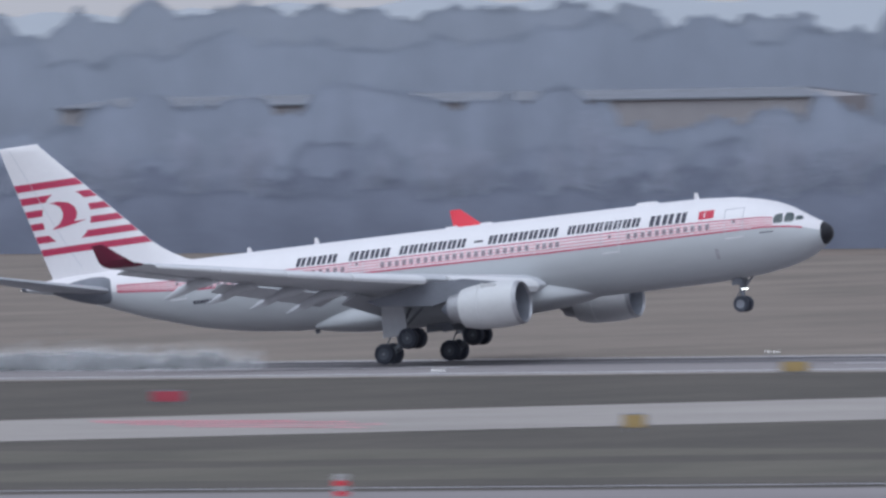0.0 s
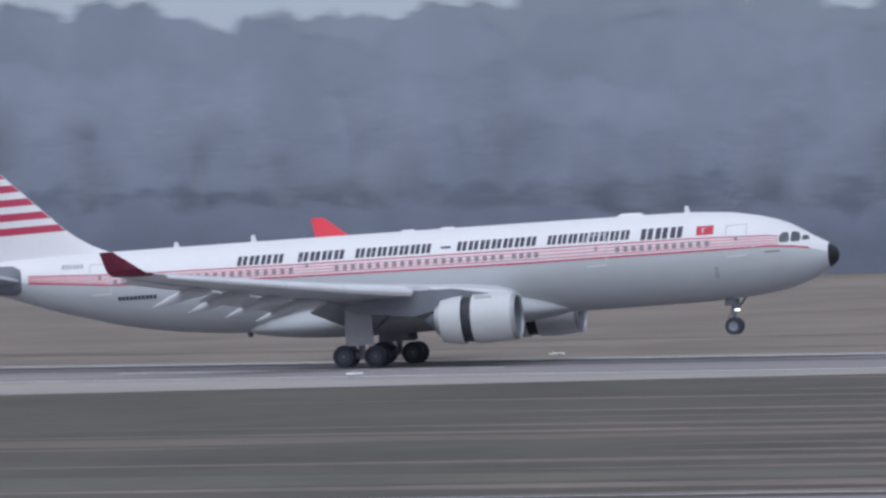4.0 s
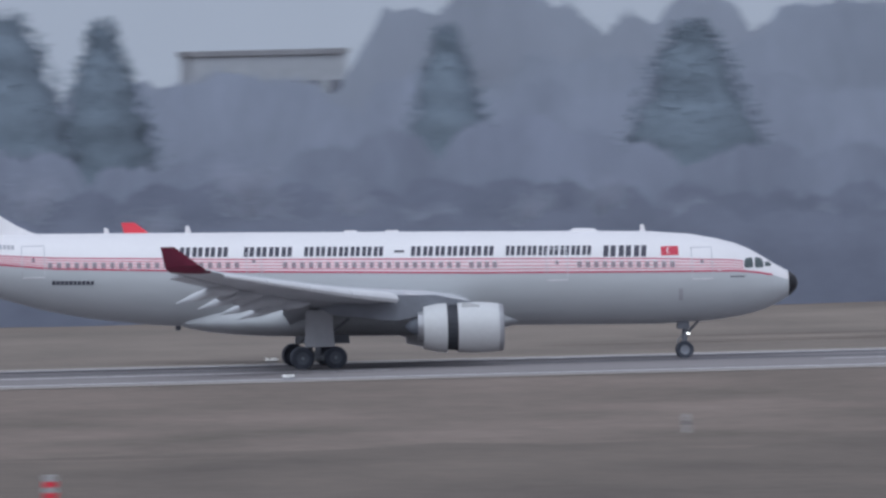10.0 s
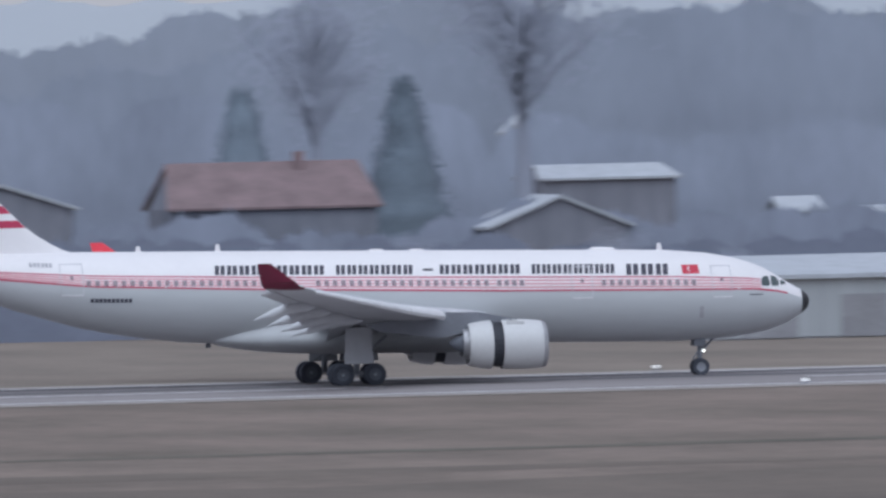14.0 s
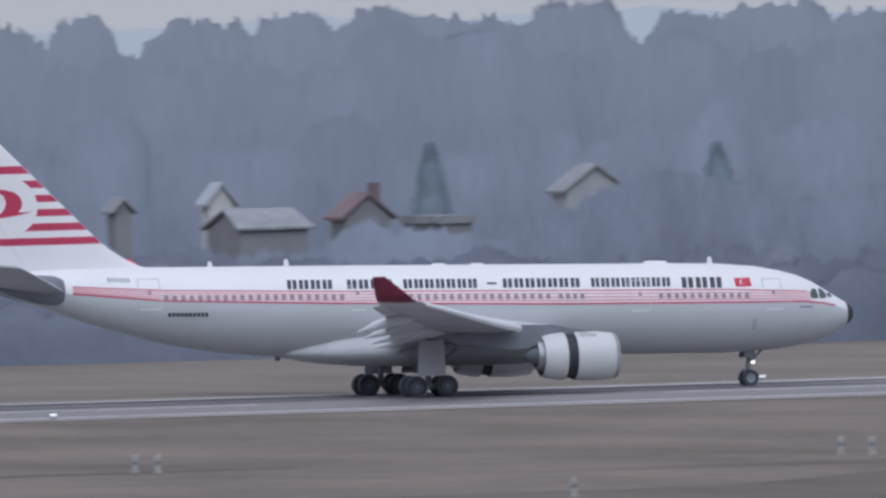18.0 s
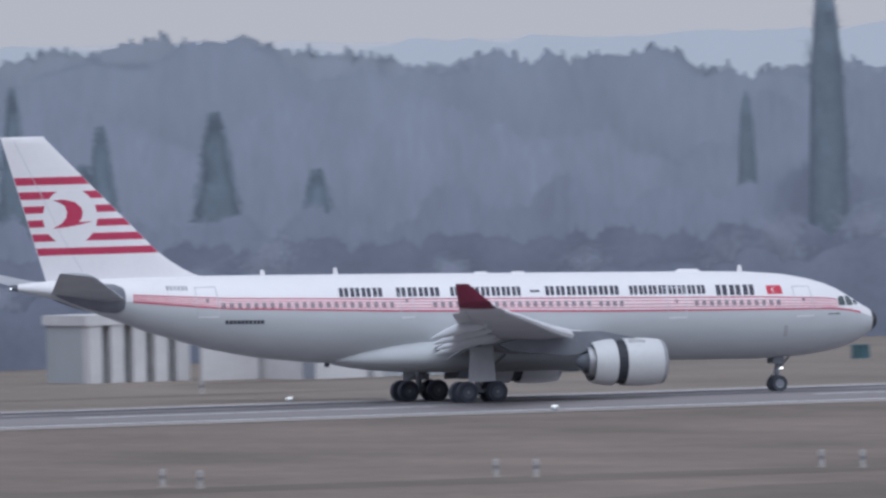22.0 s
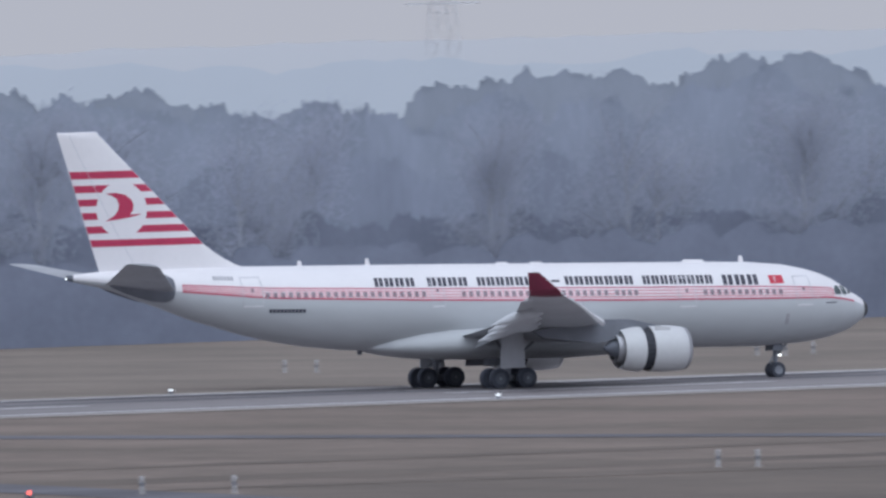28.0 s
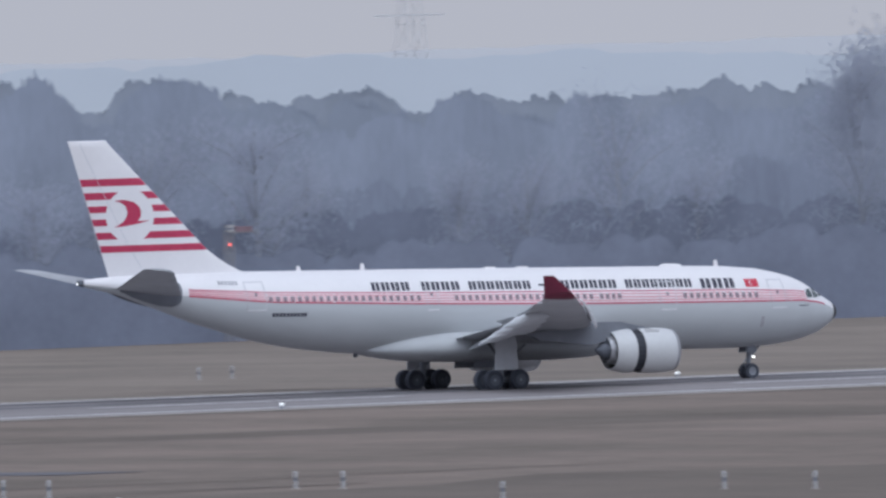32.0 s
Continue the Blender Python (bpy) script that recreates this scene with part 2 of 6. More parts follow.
glow = SKYHAZE.node_tree.nodes.new("ShaderNodeEmission")
glow.inputs["Color"].default_value = (0.445, 0.405, 0.402, 1)
SKYHAZE.node_tree.links.new(glow.outputs[0], SKYHAZE.node_tree.nodes["Material Output"].inputs["Surface"])

SMOKE = bpy.data.materials.new("tyre_smoke")
SMOKE.use_nodes = True
sn, sl_ = SMOKE.node_tree.nodes, SMOKE.node_tree.links
haze, clear, soft_, glow_, add_ = [sn.new("ShaderNode" + k) for k in ("MixShader", "BsdfTransparent", "BsdfDiffuse", "BsdfTranslucent", "AddShader")]
for node, way in ((soft_, 1.0), (glow_, -1.0)):
    up_ = sn.new("ShaderNodeCombineXYZ")
    up_.inputs[1].default_value, up_.inputs[2].default_value = -0.6 * way, 0.8 * way
    sl_.new(up_.outputs[0], node.inputs["Normal"])
    node.inputs["Color"].default_value = (0.80, 0.81, 0.83, 1)
haze.inputs[0].default_value = 0.05
sl_.new(soft_.outputs[0], add_.inputs[0])
sl_.new(glow_.outputs[0], add_.inputs[1])
sl_.new(clear.outputs[0], haze.inputs[1])
sl_.new(add_.outputs[0], haze.inputs[2])
sl_.new(haze.outputs[0], sn["Material Output"].inputs["Surface"])


# ---- mesh building ----
class Mesh:
    """Vertices and faces of one part."""

    def __init__(self):
        self.v, self.f = [], []

    def add(self, verts, faces):
        o = len(self.v)
        self.v += [tuple(p) for p in verts]
        self.f += [tuple(i + o for i in q) for q in faces]
        return self

    def box(self, x0, x1, y0, y1, z0, z1, taper=0.0):
        """A box; taper: how much its top shrinks, as a share."""
        cx, cy, k = (x0 + x1) / 2, (y0 + y1) / 2, 1 - taper
        top = [(cx + (x - cx) * k, cy + (y - cy) * k, z1) for x, y in ((x0, y0), (x1, y0), (x1, y1), (x0, y1))]
        return self.add([(x0, y0, z0), (x1, y0, z0), (x1, y1, z0), (x0, y1, z0), *top],
                        [(3, 2, 1, 0), (4, 5, 6, 7), (0, 1, 5, 4), (1, 2, 6, 5), (2, 3, 7, 6), (3, 0, 4, 7)])

    def loft(self, rings, caps=True, closed=True):
        n = len(rings[0])
        faces = []
        for i in range(len(rings) - 1):
            for j in range(n if closed else n - 1):
                a, b = i * n + j, i * n + (j + 1) % n
                faces.append((a, b, b + n, a + n))
        if caps:
            faces += [tuple(range(n))[::-1], tuple(range((len(rings) - 1) * n, len(rings) * n))]
        return self.add([p for r in rings for p in r], faces)

    def tube(self, points, radii, sides=8, caps=True):
        """A round rod through points with a radius at each."""
        rings = []
        for i, p in enumerate(points):
            p = Vector(p)
            d = (Vector(points[min(i + 1, len(points) - 1)]) - Vector(points[max(i - 1, 0)])).normalized()
            u = d.orthogonal().normalized() if i == 0 else (u - d * u.dot(d)).normalized()
            w = d.cross(u)
            rings.append([p + (u * math.cos(a) + w * math.sin(a)) * radii[i] for a in (2 * math.pi * k / sides for k in range(sides))])
        return self.loft(rings, caps)

    def prism(self, outline, y0, y1):
        """An outline in x and z, drawn out along y."""
        n = len(outline)
        return self.add([(x, y0, z) for x, z in outline] + [(x, y1, z) for x, z in outline],
                        [tuple(range(n)), tuple(range(n, 2 * n))[::-1]] + [(i, i + n, (i + 1) % n + n, (i + 1) % n) for i in range(n)])

    def data(self, name, material, smooth=False):
        me = bpy.data.meshes.new(name)
        me.from_pydata(self.v, [], self.f)
        me.materials.append(material)
        bm = bmesh.new()
        bm.from_mesh(me)
        bmesh.ops.recalc_face_normals(bm, faces=bm.faces)
        bm.to_mesh(me)
        bm.free()
        if smooth:
            me.shade_smooth()
            me.set_sharp_from_angle(angle=radians(40))
        return me


def part(name, mesh, material, parent, label="", at=None, smooth=False):
    """One part of a thing, as a mesh of its own under it; at: where its own origin lies."""
    ob = new(name, mesh if isinstance(mesh, bpy.types.Mesh) else mesh.data(name, material, smooth))
    ob.parent = parent
    if at:
        ob.matrix_basis = pose(*at)
    return tagged(ob, label)


def thing(name, label, category, m=None, group="", kind=""):
    """An Empty at a thing's base, for its parts."""
    ob = new(name)
    ob.empty_display_size = 0.2
    if m is not None:
        ob.matrix_basis = m
    return tagged(ob, label, category, group, kind)


def lerp(x, table):
    return float(np.interp(x, [a for a, _ in table], [b for _, b in table]))

# ---- the airliner: x runs aft from its nose, the origin lies under the main wheels ----
MID = 28.85
TOP = ((-0.42, 4.40), (-0.3, 4.78), (0.0, 5.03), (1.1, 5.66), (1.7, 6.05), (2.45, 6.50), (3.3, 6.86), (4.4, 7.18), (6.0, 7.50), (8.4, 7.71), (11, 7.80),
       (20, 7.99), (33, 8.25), (45, 8.46), (50, 8.50), (54, 8.47), (56.5, 8.36), (57.6, 8.24))
BOT = ((-0.42, 4.38), (-0.3, 4.0), (0.0, 3.72), (0.77, 3.22), (1.5, 2.90), (2.7, 2.55), (4.7, 2.27), (8, 2.13), (13, 2.21), (34, 2.60), (38.2, 2.78),
       (41.5, 3.16), (43, 3.42), (45.1, 3.86), (49.2, 5.08), (51.7, 6.02), (55, 7.22), (57.6, 7.80))
HALF = ((-0.42, 0.02), (-0.3, 0.36), (0.0, 0.70), (0.77, 1.26), (1.5, 1.62), (2.7, 2.09), (4.5, 2.52), (6.5, 2.75), (8.5, 2.82), (40, 2.82),
        (43, 2.66), (45, 2.45), (49, 1.82), (52, 1.26), (55, 0.72), (57.6, 0.24))
UPPER = ((-0.42, 4.55), (1.5, 5.45), (3.36, 5.87), (8.14, 6.09), (19.1, 6.34), (33.7, 6.67), (44.6, 7.02), (51, 7.42), (54, 7.62), (57.6, 8.0))
LOWER = ((-0.42, 4.40), (1.5, 5.02), (3.36, 5.24), (8.14, 5.31), (19.1, 5.51), (33.7, 5.94), (44.6, 6.38), (51, 7.02), (54, 7.5), (57.6, 7.95))


def skin(x, z, side=-1, out=0.0):
    """The point of the fuselage's skin at x and height z."""
    t, b, w = lerp(x, TOP), lerp(x, BOT), lerp(x, HALF)
    m, r = (t + b) / 2, (t - b) / 2
    k = max(-0.999, min(0.999, (z - m) / r))
    c = math.sqrt(1 - k * k)
    n = Vector((c / w, k / r)).normalized()
    return (MID - x, side * (w * c + n.x * out), z + n.y * out)


def hull(x0, x1, upper):
    """Half of the fuselage's shell, above or below the lower red line."""
    xs = sorted({x0, x1, *[a for a, _ in TOP if x0 < a < x1], *[x0 + (x1 - x0) * i / 60 for i in range(61)]})
    rings = []
    for x in xs:
        t, b, w = lerp(x, TOP), lerp(x, BOT), lerp(x, HALF)
        m, r = (t + b) / 2, (t - b) / 2
        k = max(-0.98, min(0.98, (lerp(x, LOWER) - m) / r))
        a0 = math.asin(k)
        angles = np.linspace(a0, math.pi - a0, 29) if upper else np.linspace(a0, -math.pi - a0, 29)
        rings.append([(MID - x, -w * math.cos(a), m + r * math.sin(a)) for a in angles])
    return Mesh().loft(rings, caps=False, closed=False)


def patch(x0, x1, z0, z1, side=-1, out=0.02, steps=1, slant=0.0):
    """A thin painted patch on the skin between two stations; z0 and z1 are functions of x or heights."""
    f0, f1 = (z0 if callable(z0) else lambda x: z0), (z1 if callable(z1) else lambda x: z1)
    rows = []
    for i in range(steps + 1):
        x = x0 + (x1 - x0) * i / steps
        lo, hi = f0(x), f1(x)
        rows.append([skin(x - slant * j / 2, lo + (hi - lo) * j / 2, side, o) for j, o in ((0, 0.0), (0, out), (1, out), (2, out), (2, 0.0))])
    return Mesh().loft(rings=rows, caps=True, closed=False)


def foil(x, chord, z, thick, y, twist=0.0):
    """A wing section: its outline at one span station."""
    shape = ((1.0, 0.0), (0.75, 0.045), (0.5, 0.075), (0.25, 0.085), (0.1, 0.065), (0.03, 0.04), (0.0, 0.0),
             (0.03, -0.03), (0.1, -0.045), (0.25, -0.055), (0.5, -0.045), (0.75, -0.02))
    c, s = math.cos(radians(twist)), math.sin(radians(twist))
    out = []
    for u, v in shape:
        a, b = u * chord, v * chord * thick / 0.12
        out.append((MID - (x + a * c - b * s), y, z + b * c - a * s))
    return out


def ring(x, y, z, r, n=28, squash=1.0):
    return [(MID - x, y + r * math.cos(2 * math.pi * i / n), z + squash * r * math.sin(2 * math.pi * i / n)) for i in range(n)]


aircraft = thing("airliner", "white and grey twin-engined airliner with red cheatlines and striped tail", "airplane")
part("upper_fuselage", hull(0.18, 57.6, True), WHITE, aircraft, "glossy white upper fuselage", smooth=True)
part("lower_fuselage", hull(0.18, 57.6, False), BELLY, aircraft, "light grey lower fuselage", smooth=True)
part("radome", Mesh().loft([[(MID - x, lerp(x, HALF) * math.cos(a), (lerp(x, TOP) + lerp(x, BOT)) / 2 + (lerp(x, TOP) - lerp(x, BOT)) / 2 * math.sin(a))
     for a in (2 * math.pi * i / 28 for i in range(28))] for x in (-0.42, -0.38, -0.3, -0.2, -0.05, 0.18)]), BLACK, aircraft, "black nose tip", smooth=True)
part("tail_outlet", Mesh().loft([ring(57.58, 0, 8.02, 0.235), ring(57.95, 0, 8.07, 0.17), ring(57.8, 0, 8.05, 0.12)]), SHADOWMETAL, aircraft, smooth=True)
xs_fair = ((15.6, 0.04), (16.4, 0.3), (17.6, 0.6), (19.4, 0.86), (22, 1.0), (29, 1.0), (31.6, 0.95), (33.6, 0.82), (35.2, 0.62), (36.4, 0.38), (37.1, 0.1))
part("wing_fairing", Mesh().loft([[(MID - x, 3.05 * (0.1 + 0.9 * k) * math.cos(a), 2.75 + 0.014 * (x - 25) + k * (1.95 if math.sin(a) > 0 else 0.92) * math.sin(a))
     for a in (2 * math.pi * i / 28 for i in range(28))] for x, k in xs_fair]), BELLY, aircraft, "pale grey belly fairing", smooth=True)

for side in (-1, 1):
    tags = aircraft
    # cheatlines
    for i in range(5):
        u = i / 4
        edge = i in (0, 4)
        mid = lambda x, u=u: lerp(x, LOWER) + (lerp(x, UPPER) - lerp(x, LOWER)) * u
        t = (0.036 if i else 0.052) if edge else 0.03
        end = 50.4
        part("cheatline", patch(1.2 if i == 0 else 3.0, end, lambda x, m=mid, t=t: m(x) - t, lambda x, m=mid, t=t: m(x) + t, side, 0.012, 64), RED if edge else PINK, tags)
    part("cheatline_field", patch(2.9, 50.4, lambda x: lerp(x, LOWER), lambda x: lerp(x, UPPER), side, 0.006, 64), BLUSH, tags, "pale pink band between the red lines")
    # cabin windows
    for a, b in ((7.3, 12.9), (18.0, 19.4), (20.2, 30.6), (33.5, 44.7)):
        n = int(round((b - a) / 0.533))
        for i in range(n + 1):
            x = a + (b - a) * i / n
            z = 5.56 + 0.0225 * x
            part("window", patch(x - 0.125, x + 0.125, z - 0.17, z + 0.17, side, 0.022), GLASS, tags)
    # cabin doors, as raised seams
    for a, b, z0 in ((4.86, 6.15, 4.72), (13.6, 14.9, 4.86), (32.0, 32.95, 5.40), (45.0, 46.4, 5.78)):
        h = 2.0 if b - a > 1 else 1.7
        m = Mesh()
        for p in ((a, a + 0.055, z0, z0 + h), (b - 0.055, b, z0, z0 + h), (a, b, z0, z0 + 0.055), (a, b, z0 + h - 0.055, z0 + h)):
            k = 8 if p[3] - p[2] > 1 else 1
            for j in range(k):
                q = patch(p[0], p[1], p[2] + (p[3] - p[2]) * j / k, p[2] + (p[3] - p[2]) * (j + 1) / k, side, 0.014, 2)
                m.add(q.v, q.f)
        part("door_seam", m, DOORLINE, tags)
        part("door_sill", patch(a + 0.05, b - 0.05, z0 + 0.06, z0 + 0.13, side, 0.016, 2), SLAT, tags, "bright metal door sill")
        part("door_window", patch((a + b) / 2 - 0.09, (a + b) / 2 + 0.09, z0 + 1.02, z0 + 1.24, side, 0.02), GLASS, tags)
    # the airline's titles, as plain bars
    for a, b, n, drop in ((36.93, 33.9, 4, 0), (33.08, 30.05, 4, 0), (29.45, 24.58, 7, 0), (23.03, 17.93, 7, 0), (17.33, 12.07, 8, 0), (11.46, 8.69, 3, 0.1)):
        w = (a - b) / n
        for i in range(n):
            x = a - w * i
            m = Mesh()
            for u in (0.0, 0.46):
                q = patch(x - w * (u + 0.34), x - w * u, lambda x, d=drop: 6.15 - d + 0.02 * x, lambda x: 6.71 + 0.02 * x, side, 0.016, 2, 0.08)
                m.add(q.v, q.f)
            part("title_bar", m, INK, tags)
    part("title_bar", patch(23.41, 24.03, lambda x: 6.36 + 0.02 * x, lambda x: 6.48 + 0.02 * x, side, 0.016), INK, tags)
    for i in range(6):
        part("registration_bar", patch(48.2 - 0.24 * i - 0.18, 48.2 - 0.24 * i, 7.58 + 0.01 * (5 - i), 7.84 + 0.01 * (5 - i), side, 0.016), SEAM, tags)
    for i in range(10):
        part("type_bar", patch(44.6 - 0.255 * i - 0.2, 44.6 - 0.255 * i, 5.40 - 0.005 * i, 5.64 - 0.005 * i, side, 0.016), INK, tags)
    # the flag: a red field with a crescent
    flag = part("flag", patch(6.9, 7.95, 6.26, 6.80, side, 0.016, 3), FLAGRED, tags, "red flag with a white crescent")
    cres = Mesh()
    pts = [(0.14 * math.cos(a), 0.14 * math.sin(a)) for a in np.linspace(0.7, 2 * math.pi - 0.7, 14)]
    pts += [(0.035 + 0.105 * math.cos(a), 0.105 * math.sin(a)) for a in np.linspace(2 * math.pi - 0.9, 0.9, 12)]
    cres.add([skin(7.5 - u, 6.53 + v, side, 0.03) for u, v in pts], [tuple(range(len(pts)))])
    part("crescent", cres, WHITE, flag)
    # cockpit windows
    for a, b, z0, z1, front, back in ((2.36, 2.93, 5.40, 5.98, 0.06, 0.30), (1.72, 2.27, 5.38, 5.98, 0.42, 0.06), (1.22, 1.64, 5.44, 5.70, 0.2, 0.05)):
        # panes with their corners rounded off
        def crown(x, a=a, b=b, z1=z1, front=front, back=back):
            k = max(0.0, 1 - (x - a) / front, 1 - (b - x) / back)
            return min(z1 - 0.30 * (1 - math.sqrt(max(0.0, 1 - k * k))), lerp(x, TOP) - 0.12)

        def sill(x, a=a, b=b, z0=z0):
            k = max(0.0, 1 - (x - a) / 0.1, 1 - (b - x) / 0.1)
            return z0 + 0.09 * (1 - math.sqrt(max(0.0, 1 - k * k)))

        part("cockpit_window", patch(a, b, sill, crown, side, 0.02, 10), COCKPIT, tags, "dark cockpit pane")
    part("pitot_panel", patch(2.9, 3.8, 4.86, 4.92, side, 0.02), INK, tags)
    part("service_hatch", patch(6.7, 6.95, 3.55, 4.25, side, 0.012), SEAM, tags)

# roof fittings
for x, h in ((8.9, 0.42), (36.3, 0.42), (41.2, 0.32)):
    z = lerp(x, TOP)
    part("blade_antenna", Mesh().prism([(MID - x + 0.22, z - 0.05), (MID - x - 0.16, z - 0.05), (MID - x + 0.02 - 0.14, z + h), (MID - x + 0.1, z + h)][::-1], -0.04, 0.04), WHITE, aircraft)
part("antenna_fairing", Mesh().loft([[(MID - x, 0.5 * k * math.cos(a), lerp(x, TOP) - 0.06 + 0.26 * k * math.sin(a)) for a in np.linspace(0, math.pi, 10)] for x, k in ((11.5, 0.1), (11.8, 0.85), (13.0, 0.9), (13.4, 0.1))], caps=True, closed=False), WHITE, aircraft, smooth=True)
for x in (24.0, 26.5):
    part("roof_bump", Mesh().box(MID - x - 0.5, MID - x + 0.5, -0.2, 0.2, lerp(x, TOP) - 0.1, lerp(x, TOP) + 0.09, 0.3), WHITE, aircraft)
for x in (33.5, 37.0):
    part("belly_antenna", Mesh().box(MID - x - 0.16, MID - x + 0.16, -0.03, 0.03, lerp(x, BOT) - 0.28, lerp(x, BOT) + 0.05), SHADOWMETAL, aircraft)
part("belly_beacon", Mesh().tube([(MID - 20.4, 0, 2.12), (MID - 20.4, 0, 1.85)], [0.16, 0.1], 10), BEACON, aircraft, "red anti-collision light")
part("tail_light", Mesh().tube([(MID - 57.95, 0, 8.0), (MID - 58.04, 0, 8.0)], [0.045, 0.03], 8), LAMP, aircraft)

# fin
FIN_LE = ((8.3, 44.6), (8.55, 45.7), (9.2, 47.0), (10.08, 48.17), (17.4, 55.53))
FIN_TE = ((8.2, 55.6), (8.56, 55.69), (17.5, 58.44))


def fin_half(x, z):
    """Half of the fin's thickness at x and height z."""
    a, b = lerp(z, FIN_LE), lerp(z, FIN_TE)
    u = max(0.0, min(1.0, (x - a) / (b - a)))
    return 0.02 + (0.42 - 0.028 * (z - 8)) * (4 * u * (1 - u)) ** 0.7 * (1 - 0.25 * u)


rings = []
for z in (8.2, 8.6, 9.0, 9.5, 10.1, 11, 12, 13, 14, 15, 16, 17, 17.35, 17.5):
    a, b = lerp(z, FIN_LE), lerp(z, FIN_TE)
    us = [0, 0.02, 0.06, 0.15, 0.3, 0.5, 0.7, 0.85, 1.0]
    k = 0.4 if z == 17.5 else 1.0
    rings.append([(MID - (a + (b - a) * u), -k * fin_half(a + (b - a) * u, z), z) for u in us] + [(MID - (a + (b - a) * u), k * fin_half(a + (b - a) * u, z), z) for u in us[::-1][1:-1]])
fin = part("tail_fin", Mesh().loft(rings), WHITE, aircraft, "white tail fin with red stripes", smooth=True)
DISC = (54.0, 12.43, 1.80)


def fin_strip(xa, xb, z0, z1, side, n=6):
    """A painted strip on the fin's side between two edges that are functions of z."""
    rows = []
    for j in range(5):
        z = z0 + (z1 - z0) * j / 4
        p, q = xa(z), xb(z)
        rows.append([(MID - (p + (q - p) * i / n), side * (fin_half(p + (q - p) * i / n, z) + 0.012), z) for i in range(n + 1)])
    return Mesh().loft(rows, caps=False, closed=False)


for side in (-1, 1):
    for z0, z1 in ((14.45, 14.93), (13.55, 14.02), (12.68, 13.12), (11.80, 12.24), (10.90, 11.36), (10.02, 10.47)):
        le, te = (lambda z: lerp(z, FIN_LE) + 0.03), (lambda z: lerp(z, FIN_TE) - 0.03)
        if z0 > 14.3 or z1 < 10.6:
            part("fin_stripe", fin_strip(le, te, z0, z1, side, 40), RED, fin)
        else:
            cut = lambda z: math.sqrt(max(0.0, DISC[2] ** 2 - (z - DISC[1]) ** 2))
            part("fin_stripe", fin_strip(le, lambda z: DISC[0] - cut(z), z0, z1, side, 30), RED, fin)
            part("fin_stripe", fin_strip(lambda z: DISC[0] + cut(z), te, z0, z1, side), RED, fin)
    # a plain swoosh in the disc
    upper = [(55.15, 13.46), (54.4, 13.50), (53.71, 13.34), (53.30, 13.02), (53.17, 12.68), (53.24, 12.32), (53.45, 12.07), (52.56, 12.09)]
    lower = [(53.4, 11.90), (54.2, 11.78), (55.16, 11.68), (54.55, 12.02), (54.28, 12.35), (54.2, 12.72), (54.35, 13.1), (54.7, 13.33)]
    pts = upper + lower
    part("fin_emblem", Mesh().add([(MID - x, side * (fin_half(x, z) + 0.02), z) for x, z in pts], [tuple(range(len(pts)))]), RED, fin, "plain red swoosh in a white disc")
    part("rudder_seam", fin_strip(lambda z: lerp(z, FIN_TE) - 0.3 * (lerp(z, FIN_TE) - lerp(z, FIN_LE)) * 0.9, lambda z: lerp(z, FIN_TE) - 0.3 * (lerp(z, FIN_TE) - lerp(z, FIN_LE)) * 0.9 + 0.05, 8.9, 17.3, side, 2), PALESTEEL, fin)
# tailplane
for side in (-1, 1):
    st = ((0.8, 50.5, 5.2, 6.98), (1.9, 51.2, 4.75, 7.18), (8.9, 55.5, 2.35, 8.66), (9.25, 56.0, 1.8, 8.76), (9.4, 56.5, 1.1, 8.82))
    tp = part("tailplane", Mesh().loft([foil(x, c, z, 0.10, side * y, -6.5) for y, x, c, z in st]), TAILGREY, aircraft, "grey tailplane", smooth=True)
    # dark plate round its root
    part("root_plate", Mesh().loft([[(MID - x, side * (1.0 + k * 0.62 * math.cos(a)), 7.1 + (x - 50.5) * 0.09 + 0.92 * k * math.sin(a)) for a in (2 * math.pi * i / 20 for i in range(20))]
                                    for x, k in ((50.45, 0.12), (50.6, 0.5), (50.95, 0.85), (51.5, 1.0), (52.4, 0.98), (53.4, 0.78), (54.4, 0.5), (55.3, 0.12))]), DULL, tp, "dark bare metal root plate", smooth=True)

# wings, each hinged at its root so that it can bend up
STATIONS = ((2.4, 19.2, 11.6, 3.45, 0.13), (5.6, 21.6, 9.4, 3.85, 0.12), (9.4, 24.1, 7.3, 4.28, 0.11), (16, 28.2, 5.4, 4.88, 0.10), (23, 32.5, 3.9, 5.66, 0.10), (28.3, 36.1, 2.45, 6.33, 0.09))


def wing_at(y):
    """Leading edge, chord and height of the wing at a span station."""
    return [lerp(y, [(s[0], s[i]) for s in STATIONS]) for i in (1, 2, 3)]


